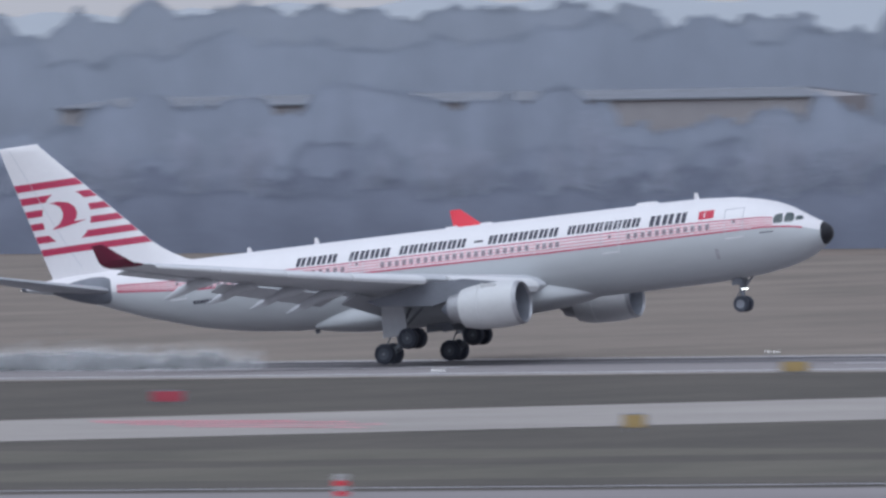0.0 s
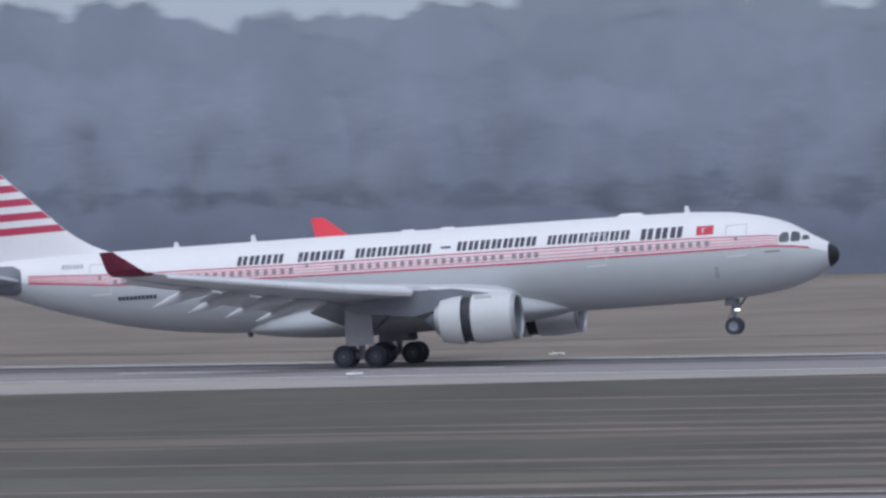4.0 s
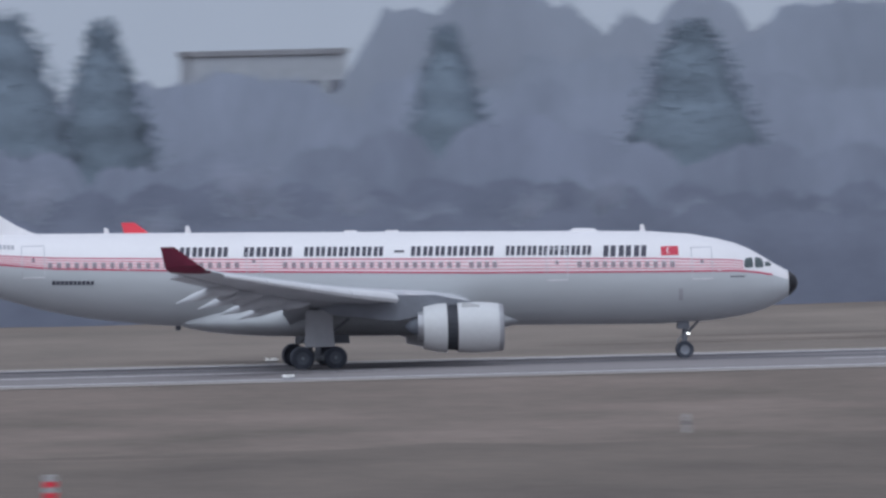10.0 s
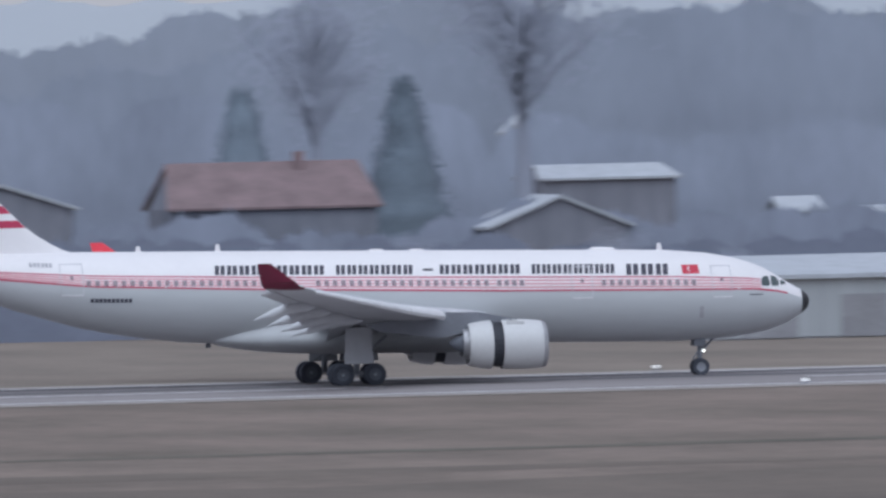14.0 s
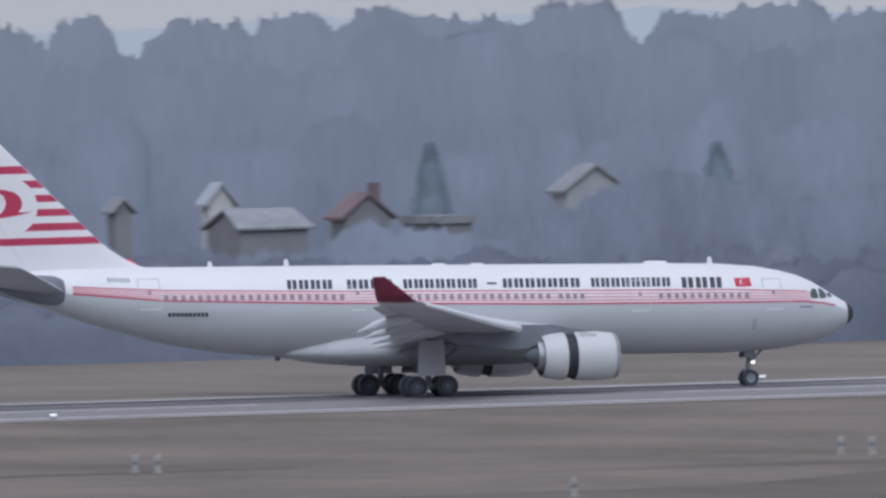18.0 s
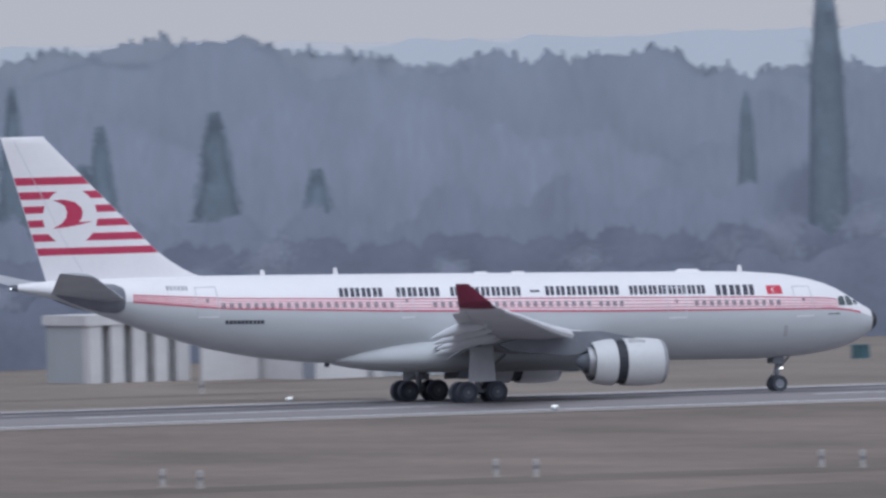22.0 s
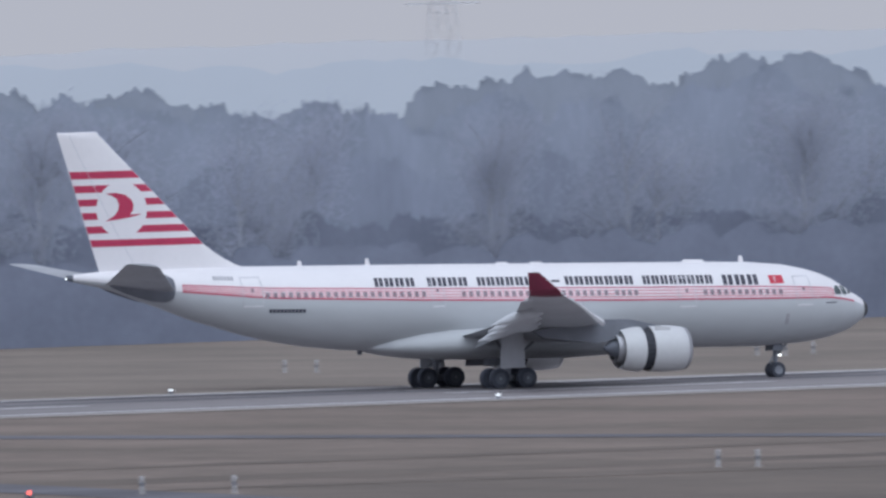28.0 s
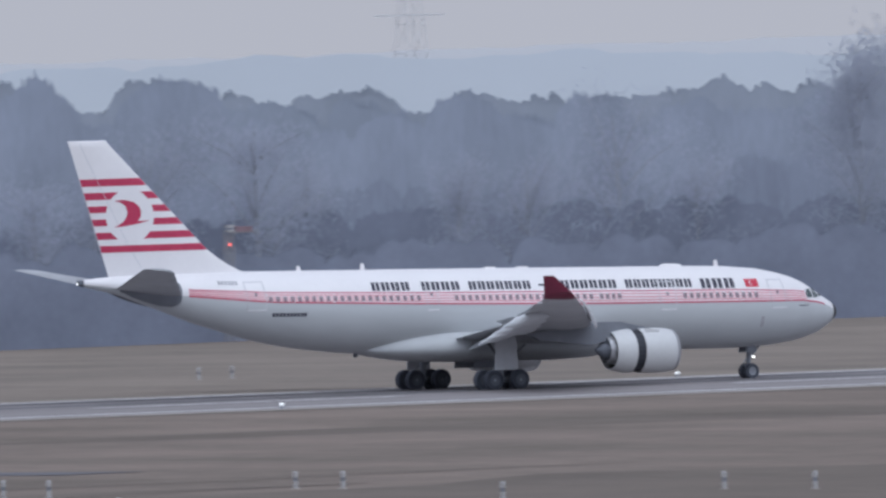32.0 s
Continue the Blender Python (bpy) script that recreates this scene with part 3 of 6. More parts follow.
def make_wing(side):
    root = (MID - 24, side * 2.4, 3.35)
    rel = lambda pts: [(p[0] - root[0], p[1] - root[1], p[2] - root[2]) for p in pts]
    wing = part("wing", Mesh().loft([rel(foil(x, c, z, t, side * y)) for y, x, c, z, t in STATIONS]), WINGGREY, aircraft, "grey swept wing with lowered flaps", at=root, smooth=True)
    # leading-edge slats, painted brighter for the light they catch from above
    for y0, y1 in ((3.3, 8.6), (10.4, 15.2), (15.3, 19.6), (19.7, 23.9), (24.0, 27.9)):
        rows = []
        for y in (y0, y1):
            x, c, z = wing_at(y)
            rows.append(rel([(MID - (x + u * c - 0.5), side * y, z + v * c - 0.22) for u, v in ((0.11, 0.07), (0.05, 0.055), (0.01, 0.03), (0.0, 0.0), (0.02, -0.03), (0.03, 0.01), (0.07, 0.045))]))
        part("slat", Mesh().loft(rows), SLAT, wing, "lowered slat painted pale as if lit from above", smooth=True)
    # near-black block stands for shade in the slatless gap beside the pylon
    part("slat_gap_shade", Mesh().box(-1.3, -0.2, side * 6.05 - 0.45, side * 6.05 + 0.45, 0.1, 0.65, 0.2), GAP, wing, "near-black block painted as shade under the leading edge")
    # lowered flaps
    for y0, y1 in ((3.4, 9.0), (9.6, 14.4), (14.6, 19.4)):
        rows = []
        for y in (y0, y1):
            x, c, z = wing_at(y)
            te, w = x + c * (0.80 if y < 9.5 else 0.92), (c * 0.13 if y < 9.5 else c * 0.16) + 0.3
            rows.append(rel([(MID - (te + a * w), side * y, z - 0.18 - b * w) for a, b in ((0, 0.02), (0.25, -0.02), (0.6, 0.14), (1.0, 0.44), (0.55, 0.26), (0.2, 0.13))]))
        part("flap", Mesh().loft(rows), WINGGREY, wing, "lowered trailing-edge flap", smooth=True)
    for y0, y1 in ((20.0, 23.6), (23.7, 27.2)):
        rows = []
        for y in (y0, y1):
            x, c, z = wing_at(y)
            rows.append(rel([(MID - (x + c * 0.86 + a), side * y, z - 0.06 - b) for a, b in ((0, -0.05), (0.55, 0.0), (0.9, 0.16), (0.5, 0.14), (0, 0.08))]))
        part("aileron", Mesh().loft(rows), WINGGREY, wing)
    # raised spoilers
    for y0, y1 in ((4.2, 8.6), (9.8, 11.8), (11.9, 13.9), (14.0, 16.0), (16.1, 18.1)):
        rows = []
        for y in (y0, y1):
            x, c, z = wing_at(y)
            rows.append(rel([(MID - (x + c * 0.68 + a), side * y, z + 0.06 * c + b) for a, b in ((0, 0), (0.85, 0.30), (0.85, 0.27), (0, -0.04))]))
        part("spoiler", Mesh().loft(rows), BELLY, wing, "raised spoiler panel")
    # flap track fairings
    for y in (11.4, 14.6, 18.2, 21.6):
        x, c, z = wing_at(y)
        ln = 2.6 + c * 0.28
        rows = []
        for u, k in ((0, 0.05), (0.15, 0.7), (0.4, 1.0), (0.7, 0.85), (1.0, 0.08)):
            cx, cz = x + c * 0.62 + u * ln, z - 0.42 - 0.55 * max(0, u - 0.4) * ln * 0.55
            rows.append(rel([(MID - cx, side * y + 0.26 * k * math.cos(a), cz + 0.36 * k * math.sin(a)) for a in (2 * math.pi * i / 10 for i in range(10))]))
        part("flap_track_fairing", Mesh().loft(rows), WINGGREY, wing, smooth=True)
    # winglet
    rows = []
    for y, x, c, z in ((28.3, 36.1, 2.45, 6.33), (28.8, 36.5, 2.25, 6.46), (29.05, 36.85, 2.05, 6.74), (29.4, 38.35, 0.80, 7.86)):
                rows.append(rel([(MID - (x + u * c), side * (y + v * 0.5 * c * (0 if z < 6.4 else 1)), z + (v * c if z < 6.7 else 0)) for u, v in ((1.0, 0), (0.6, 0.05), (0.25, 0.06), (0.05, 0.03), (0, 0), (0.05, -0.03), (0.25, -0.04), (0.6, -0.03))]))
    part("winglet", Mesh().loft(rows), DARKRED if side < 0 else BRIGHTRED, wing, "dark red winglet" if side < 0 else "bright red winglet", smooth=True)
    part("tip_light", Mesh().tube(rel([(MID - 36.5, side * 28.75, 6.48), (MID - 36.3, side * 28.75, 6.48)]), [0.08, 0.04], 8), COWL, wing)
    return wing


wing_right, wing_left = make_wing(-1), make_wing(1)

# engines
sleeves = []
for side in (-1, 1):
    y, z = side * 9.37, 2.37
    tilt = lambda x: z + 0.02 * (x - 20)
    front = [ring(x, y, tilt(x) , r) for x, r in ((18.0, 1.34), (18.05, 1.385), (18.35, 1.445), (19.0, 1.50), (19.8, 1.52), (20.72, 1.49))]
    eng = part("engine_cowl", Mesh().loft(front, caps=False), COWL, aircraft, "pale grey engine cowl", smooth=True)
    part("intake_duct", Mesh().loft([ring(x, y, tilt(x), r) for x, r in ((19.1, 1.1), (18.5, 1.17), (18.12, 1.27))], caps=False), DULL, eng, "dark intake duct", smooth=True)
    part("intake_lip", Mesh().loft([ring(x, y, tilt(x), r) for x, r in ((18.3, 1.23), (18.08, 1.28), (17.97, 1.33), (18.03, 1.39), (18.25, 1.435))], caps=False), NOZZLE, eng, "bare metal intake lip", smooth=True)
    part("fan", Mesh().loft([ring(19.0, y, tilt(19), 1.13), ring(19.05, y, tilt(19), 0.45), ring(18.7, y, tilt(19), 0.3), ring(18.4, y, tilt(19), 0.03)]), SHADOWMETAL, eng, "dark fan disc", smooth=True)
    # near-black ring stands for the shade inside the opening
    part("cascade", Mesh().loft([ring(20.6, y, tilt(20.6), 1.38), ring(21.5, y, tilt(21.5), 1.34)], caps=True), GAP, eng, "dark reverser opening")
    o = (MID - 20.74, y, tilt(20.74))
    sl = Mesh().loft([[(p[0] - o[0], p[1] - o[1], p[2] - o[2]) for p in ring(x, y, tilt(x), r)] for x, r in ((20.74, 1.42), (20.74, 1.49), (21.3, 1.45), (21.9, 1.33), (22.15, 1.26), (22.15, 1.21), (21.6, 1.26))], caps=False)
    sleeves.append(part("reverser_sleeve", sl, COWL, aircraft, "sliding reverser sleeve", at=o, smooth=True))
    part("core_nozzle", Mesh().loft([ring(x, y, tilt(x) + 0.05, r) for x, r in ((21.4, 1.06), (22.4, 1.0), (22.9, 0.93), (23.1, 0.88), (23.1, 0.80), (22.8, 0.78))], caps=True), NOZZLE, eng, "bare metal core nozzle", smooth=True)
    part("exhaust_plug", Mesh().loft([ring(x, y, tilt(x) + 0.05, r) for x, r in ((22.9, 0.6), (23.45, 0.42), (23.85, 0.08))]), SHADOWMETAL, eng, smooth=True)
    pyl = [(MID - 19.6, 3.85), (MID - 22.0, 4.35), (MID - 24.6, 4.4), (MID - 29.0, 3.75), (MID - 28.2, 3.3), (MID - 24.4, 2.85), (MID - 21.4, 3.4)]
    # the wing's shade on the pylon is painted in as dark grey
    part("pylon", Mesh().prism(pyl, y - 0.24, y + 0.24), DULL, aircraft, "engine pylon in dark grey for wing shade")
    part("nacelle_strake", Mesh().prism([(MID - 19.4, 3.72), (MID - 20.5, 3.9), (MID - 20.5, 3.4), (MID - 19.4, 3.4)], y - 0.9 - 0.02, y - 0.9 + 0.02), COWL, eng)


# landing gear
def wheel(parent, x, y, z, r, w):
    prof = ((0.55, -0.5), (0.93, -0.5), (1.0, -0.3), (1.0, 0.3), (0.93, 0.5), (0.55, 0.5))
    rows = [[(x + r * k * math.cos(a), y + w * u, z + r * k * math.sin(a)) for a in (2 * math.pi * i / 24 for i in range(24))] for k, u in prof]
    t = part("tyre", Mesh().loft(rows, caps=False), RUBBER, parent, smooth=True)
    rim = [[(x + r * k * math.cos(a), y + w * u, z + r * k * math.sin(a)) for a in (2 * math.pi * i / 16 for i in range(16))] for k, u in ((0.12, -0.42), (0.3, -0.36), (0.56, -0.46), (0.56, 0.46), (0.3, 0.36), (0.12, 0.42))]
    part("rim", Mesh().loft(rim), HUB if r > 0.6 else STEEL, parent if parent.parent is not aircraft else t, "grey wheel rim", smooth=True)


def main_gear(side):
    y = side * 5.34
    part("main_strut", Mesh().tube([(0.0, y + side * 0.35, 3.6), (0.0, y, 1.6), (0.0, y, 0.75)], [0.24, 0.22, 0.17], 14), STEEL, aircraft, "steel main gear strut", smooth=True)
    part("side_stay", Mesh().tube([(0.05, y, 1.75), (0.2, y - side * 1.9, 3.1)], [0.1, 0.1], 8), STEEL, aircraft)
    part("drag_stay", Mesh().tube([(0.1, y, 1.6), (1.9, y, 3.0)], [0.09, 0.09], 8), STEEL, aircraft)
    part("gear_door", Mesh().box(-0.85, 0.95, y + side * 0.62, y + side * 0.70, 1.35, 3.55, 0.12), WINGGREY, aircraft, "pale gear leg door")
    part("bay_door", Mesh().box(0.2, 2.1, side * 1.35 - 0.04, side * 1.35 + 0.04, 1.45, 2.3, 0.1), DULL, aircraft, "hanging wheel bay door")
    o = (0.0, y, 0.75)
    b = part("bogie", Mesh().box(-1.15, 1.15, -0.14, 0.14, -0.12, 0.12, 0.1), STEEL, aircraft, "four-wheel bogie", at=o)
    for dx in (-0.99, 0.99):
        part("axle", Mesh().tube([(dx, -0.95, -0.06), (dx, 0.95, -0.06)], [0.1, 0.1], 8), STEEL, b)
        for dy in (-0.70, 0.70):
            wheel(b, dx, dy, -0.06, 0.69, 0.5)
    part("torque_link", Mesh().tube([(-0.3, 0, 0.35), (-0.75, 0, 0.55), (-0.2, 0, 0.95)], [0.06, 0.06, 0.06], 6), STEEL, b)
    part("brake_rod", Mesh().tube([(-0.9, 0.25, -0.2), (0.9, 0.25, -0.2)], [0.05, 0.05], 6), STEEL, b)
    return b


bogie_right, bogie_left = main_gear(-1), main_gear(1)
nx = MID - 6.5
leg = part("nose_strut", Mesh().tube([(nx + 0.12, 0, 2.5), (nx, 0, 1.3), (nx - 0.02, 0, 0.5)], [0.19, 0.17, 0.12], 14), DULL, aircraft, "dark steel nose gear leg", smooth=True)
part("nose_drag_stay", Mesh().tube([(nx, 0, 1.35), (nx + 1.0, 0, 2.4)], [0.08, 0.08], 8), STEEL, aircraft)
part("torque_link", Mesh().tube([(nx - 0.15, 0, 1.4), (nx - 0.42, 0, 1.05), (nx - 0.12, 0, 0.7)], [0.05, 0.05, 0.05], 6), STEEL, leg)
part("nose_axle", Mesh().tube([(nx - 0.02, -0.5, 0.53), (nx - 0.02, 0.5, 0.53)], [0.09, 0.09], 8), STEEL, leg)
for dy in (-0.36, 0.36):
    wheel(leg, nx - 0.02, dy, 0.53, 0.53, 0.4)
for dy in (-0.55, 0.55):
    part("nose_gear_door", Mesh().box(nx - 0.45, nx + 0.3, dy - 0.03, dy + 0.03, 1.80, 2.3, 0.15), DULL, aircraft)
for dy in (-0.28, 0.28):
    part("taxi_light", Mesh().tube([(nx + 0.1, dy, 1.5), (nx + 0.3, dy, 1.5)], [0.04, 0.055], 12), LAMP, leg, "lit taxi lamp")
puffs = []

# ---- the airfield ----
def sheet(name, rows, material, label, category, z=0.0, parent=None):
    """A flat sheet from outline corners."""
    ob = new(name, Mesh().add([(x, y, z) for x, y in rows], [tuple(range(len(rows)))]).data(name, material))
    if parent is not None:
        ob.parent = parent
        return tagged(ob, label)
    return tagged(ob, label, category, kind="structure")


FRONT = ((-900, 1760), (-625, 1647), (-400, 1510), (-281, 1470), (-111, 1385), (-40, 1350), (-14, 1345), (30, 1318), (60, 1290), (96, 1265), (202, 1300), (282, 1275), (351, 1250),
         (438, 1244), (562, 1290), (654, 1310), (785, 1325), (1000, 1325))


def wood_front(x):
    """Where the trees begin, at x along the field."""
    return lerp(x, FRONT)


def rise(x, y):
    """The height of the land: flat airfield, then a long gentle hillside."""
    return min(7.0, max(0.0, (y - wood_front(x) - 60) * 0.014))


def land():
    xs = [-4500, -3000, -2000, -1400] + list(range(-1000, 1401, 40)) + [1700, 2200, 3000, 4500]
    ys = [-600, 0, 400, 700, 900, 1000, 1070, 1135, 1200, 1240, 1260, 1280, 1300, 1330, 1360, 1400, 1450, 1500, 1600, 1700, 1850, 2000, 2300, 2700, 3300, 4900]
    m = Mesh()
    m.v = [(x, y, rise(x, y)) for y in ys for x in xs]
    n = len(xs)
    m.f = [(j * n + i, j * n + i + 1, (j + 1) * n + i + 1, (j + 1) * n + i) for j in range(len(ys) - 1) for i in range(n - 1)]
    return m


ground = tagged(new("ground", land().data("ground", GRASS, True)), "dull brown winter grass airfield and hillside", "ground", kind="structure")
NEAR, FAR = 1079.6, 1125.2
edge = [(x, wood_front(x) + 12 + 5 * math.sin(x * 0.07)) for x in range(-900, 1001, 20)]
sheet("ground_far", [(-900, FAR + 6), (1000, FAR + 6)] + edge[::-1], FARGRASS, "paler dry grass beyond the runway", "grass", 0.02)
runway = sheet("runway", [(-2500, NEAR - 1.0), (2500, NEAR - 1.0), (2500, FAR + 1.0), (-2500, FAR + 1.0)], ASPHALT, "grey asphalt runway with white lines", "runway", 0.04)
for y0, y1 in ((NEAR - 6.5, NEAR - 1.0), (FAR + 1.0, FAR + 6.0)):
    sheet("shoulder", [(-2500, y0), (2500, y0), (2500, y1), (-2500, y1)], CONCRETE, "pale concrete runway shoulder", "runway", 0.035)
sheet("edge_line", [(-1500, NEAR), (1500, NEAR), (1500, NEAR + 2.0), (-1500, NEAR + 2.0)], LINE, "", "", 0.055, runway)
sheet("edge_line", [(-1500, FAR - 1.5), (1500, FAR - 1.5), (1500, FAR), (-1500, FAR)], LINE, "", "", 0.055, runway)
for i in range(-22, 26):
    x0 = 577 + 50 * i
    sheet("centre_dash", [(x0, 1099.8), (x0 + 24, 1099.8), (x0 + 24, 1101.6), (x0, 1101.6)], LINE, "", "", 0.06, runway)
for y0, y1 in ((1107.2, 1112.0), (1117.6, 1122.2)):
    sheet("rubber_streak", [(-900, y0), (820, y0 + 0.6), (820, y1 - 0.4), (-900, y1)], TRACK, "", "", 0.058, runway)
# paved exits and strips in the near grass
sheet("pavement_exit", [(-560, 810), (-422, 961), (-300, 1073), (-150, 1073), (-200, 1052), (-274, 1022), (-318, 976), (-402, 908), (-500, 790)], CONCRETE, "pale concrete runway exit", "taxiway", 0.03)
sheet("pavement_taxiway", [(-900, 770), (60, 770), (60, 800), (-900, 800)], ASPHALT, "grey asphalt taxiway strip", "taxiway", 0.03)
sheet("pavement_line", [(-900, 806), (60, 806), (60, 807.2), (-900, 807.2)], SEAM, "white line beside the taxiway", "line", 0.035)
sheet("pavement_track", [(474, 1073), (484, 1073), (463, 990), (452, 930), (440, 860), (434, 860), (446, 930), (456, 990)], TRACK, "narrow grey service track in the grass", "track", 0.03)
sheet("pavement_track", [(490, 1073), (497, 1073), (512, 1000), (530, 930), (524, 930), (506, 1000)], TRACK, "narrow grey service track in the grass", "track", 0.03)
sheet("pavement_track", [(252, 965), (257, 965), (250, 900), (240, 860), (234, 860), (244, 900)], EARTH, "narrow brown service track in the grass", "track", 0.03)
sheet("pavement_apron", [(-72, 1252), (-40, 1241), (78, 1237), (66, 1282), (30, 1308), (-14, 1336), (-62, 1340)], CONCRETE, "pale concrete apron beyond the runway", "apron", 0.032)
r = random.Random(9)
rim = [(-900, 1072), (-140, 1072)]
for k in range(19):
    y = 1066 - 15.5 * k
    rim += [(-95 + r.uniform(-30, 45), y), (-170 + r.uniform(-40, 30), y - 7)]
sheet("ground_darker", rim + [(-900, 770)], DARKTURF, "darker winter turf beside the exit", "grass", 0.004)
# darker turf sheets: the view's dimming towards its lower edge, painted on
for x0, x1, far, m, label in ((-95, 140, 905, EARTH, "winter turf painted dim towards the terrace, left part"), (150, 760, 880, EARTH, "winter turf painted dim towards the terrace, right part")):
    rim = [(x0 + (x1 - x0) * k / 40, far + 9 * math.sin(k * 1.3) + r.uniform(-9, 9)) for k in range(41)]
    sheet("ground_darker", rim + [(x1 + 30, 640), (x0 - 30, 640)], m, label, "grass", 0.002 if x0 < 0 else 0.003)
for i in range(12):
    # long worn bands of darker earth
    x0, y0, ln, w = r.uniform(-520, 620), r.choice((905, 912, 925, 938, 960, 885, 1010, 1040)) + r.uniform(-6, 6), r.uniform(50, 170), r.uniform(4, 12)
    pts = [(x0 + ln * k / 12, y0 + w * 0.5 * math.sin(math.pi * k / 12) + r.uniform(0, 1.2)) for k in range(13)]
    pts += [(x0 + ln * k / 12, y0 - w * 0.5 * math.sin(math.pi * k / 12) - r.uniform(0, 1.2)) for k in range(12, -1, -1)]
    sheet("ground_bare_patch", pts, EARTH if i % 4 else GREENISH, "worn darker band of winter turf", "turf", 0.012 + 0.0006 * i)
for x0, x1, y0, y1, w, m in ((-150, 80, 900, 880, 26, EARTH), (-40, 130, 862, 850, 12, EARTH), (-420, -120, 836, 842, 34, GREENISH), (-480, -330, 880, 872, 26, GREENISH), (60, 240, 905, 898, 18, EARTH), (300, 520, 915, 905, 16, EARTH), (560, 760, 1010, 1000, 26, EARTH), (-300, -130, 915, 925, 14, EARTH)):
    pts = [(x0 + (x1 - x0) * k / 24, y0 + (y1 - y0) * k / 24 + w * 0.5 * math.sin(math.pi * k / 24) ** 0.6 + r.uniform(-1.5, 1.5)) for k in range(25)]
    pts += [(x0 + (x1 - x0) * k / 24, y0 + (y1 - y0) * k / 24 - w * 0.5 * math.sin(math.pi * k / 24) ** 0.6 + r.uniform(-1.5, 1.5)) for k in range(23, 0, -1)]
    sheet("ground_bare_patch", pts, m, "broad worn band of darker winter turf", "turf", 0.006 + 0.0003 * (x0 % 7))
for i in range(14):
    x0, y0, ln, w = r.uniform(-300, 760), r.uniform(1145, 1225), r.uniform(12, 50), r.uniform(2, 6)
    pts = [(x0 + ln * k / 8, y0 + w * 0.5 * math.sin(math.pi * k / 8) + r.uniform(0, 0.8)) for k in range(9)]
    pts += [(x0 + ln * k / 8, y0 - w * 0.5 * math.sin(math.pi * k / 8) - r.uniform(0, 0.8)) for k in range(8, -1, -1)]
    sheet("ground_bare_patch", pts, EARTH, "worn darker band of winter turf", "turf", 0.026 + 0.0006 * i)


def post(x, y):
    """A short white marker post with a darker foot."""
    t = thing("marker_post", "short white marker post in the grass", "post", pose(x, y, 0), "marker posts in the grass")
    part("shaft", POST_SHAFT, None, t)
    part("band", POST_BAND, None, t)
    part("cap", POST_CAP, None, t)
    part("foot", POST_FOOT, None, t)


POST_SHAFT = Mesh().tube([(0, 0, 0.05), (0, 0, 0.42)], [0.12, 0.12], 10).data("shaft", POST)
POST_BAND = Mesh().tube([(0, 0, 0.42), (0, 0, 0.62)], [0.115, 0.115], 10).data("band", DULL)
POST_CAP = Mesh().tube([(0, 0, 0.62), (0, 0, 0.86), (0, 0, 0.95)], [0.13, 0.13, 0.08], 10).data("cap", POST)
POST_FOOT = Mesh().tube([(0, 0, 0.0), (0, 0, 0.06)], [0.24, 0.22], 10).data("foot", CONCRETE)
for x, y in ((480.2, 891), (480.9, 888), (495.5, 887), (496.2, 883.5), (510, 881.5), (510.6, 877.7), (441, 881), (443.7, 876), (477, 844), (396, 915.5), (396.8, 912), (361.5, 922),
             (361.2, 916), (379, 919), (380, 916), (463, 1012), (467, 1009), (463, 994), (460, 977), (458, 967), (461.3, 962), (399, 856), (401, 851), (385, 864), (292.3, 939), (292.9, 937),
             (328.4, 931), (329.2, 928.5), (290.6, 863), (330, 870), (246, 918), (246.8, 916.6), (650, 1190), (650.3, 1186.5), (684.5, 1183), (687, 1182.6), (611.2, 1188), (611.6, 1184), (654, 1189), (462, 1167), (474, 1147.5),
             (57.2, 938), (172.4, 932), (514.0, 846), (515.0, 839), (499.5, 844), (100, 925), (-14, 905)):
    post(x, y)
EDGE_BODY = Mesh().tube([(0, 0, 0), (0, 0, 0.12), (0, 0, 0.2)], [0.16, 0.14, 0.12], 10).data("housing", STEEL)
EDGE_GLOW = Mesh().tube([(0, 0, 0.2), (0, 0, 0.32), (0, 0, 0.36)], [0.10, 0.10, 0.06], 10).data("lens", EDGELAMP)
for k in range(-12, 9):
    for x, y in ((211.8 + 59.4 * k, 1081.0 - 3.5), (215.2 + 59.4 * k, 1129.0)):
        t = thing("runway_edge_light", "small lit white runway edge light", "runway light", pose(x, y, 0.04), "runway edge lights")
        part("housing", EDGE_BODY, None, t)
        part("lens", EDGE_GLOW, None, t)


def drum(x, y, s, bands):
    """A red and white banded marker drum."""
    t = thing("marker_drum", "red and white banded marker drum on grass", "marker", pose(x, y, 0))
    for i in range(bands):
        part("band", Mesh().tube([(0, 0, s * 0.36 * i), (0, 0, s * 0.36 * (i + 1))], [s * 0.45, s * 0.45], 14), (BRIGHTRED, POST)[i % 2], t)
    part("lid", Mesh().tube([(0, 0, s * 0.36 * bands), (0, 0, s * 0.36 * bands + 0.05)], [s * 0.47, s * 0.4], 14), POST, t)


for x, y in ((61.3, 833), (-334, 793)):
    drum(x, y, 0.7, 4)


def signboard(x, y, w, h, material, label):
    t = thing("airfield_sign", label, "sign", pose(x, y, 0))
    part("panel", Mesh().box(-w / 2, w / 2, -0.12, 0.12, 0.25, 0.25 + h), material, t)
    part("rim", Mesh().box(-w / 2 - 0.06, w / 2 + 0.06, -0.07, 0.07, 0.2, 0.31 + h), STEEL, t)
    for dx in (-w * 0.38, w * 0.38):
        part("leg", Mesh().tube([(dx, 0, 0), (dx, 0, 0.3)], [0.05, 0.05], 6), STEEL, t)


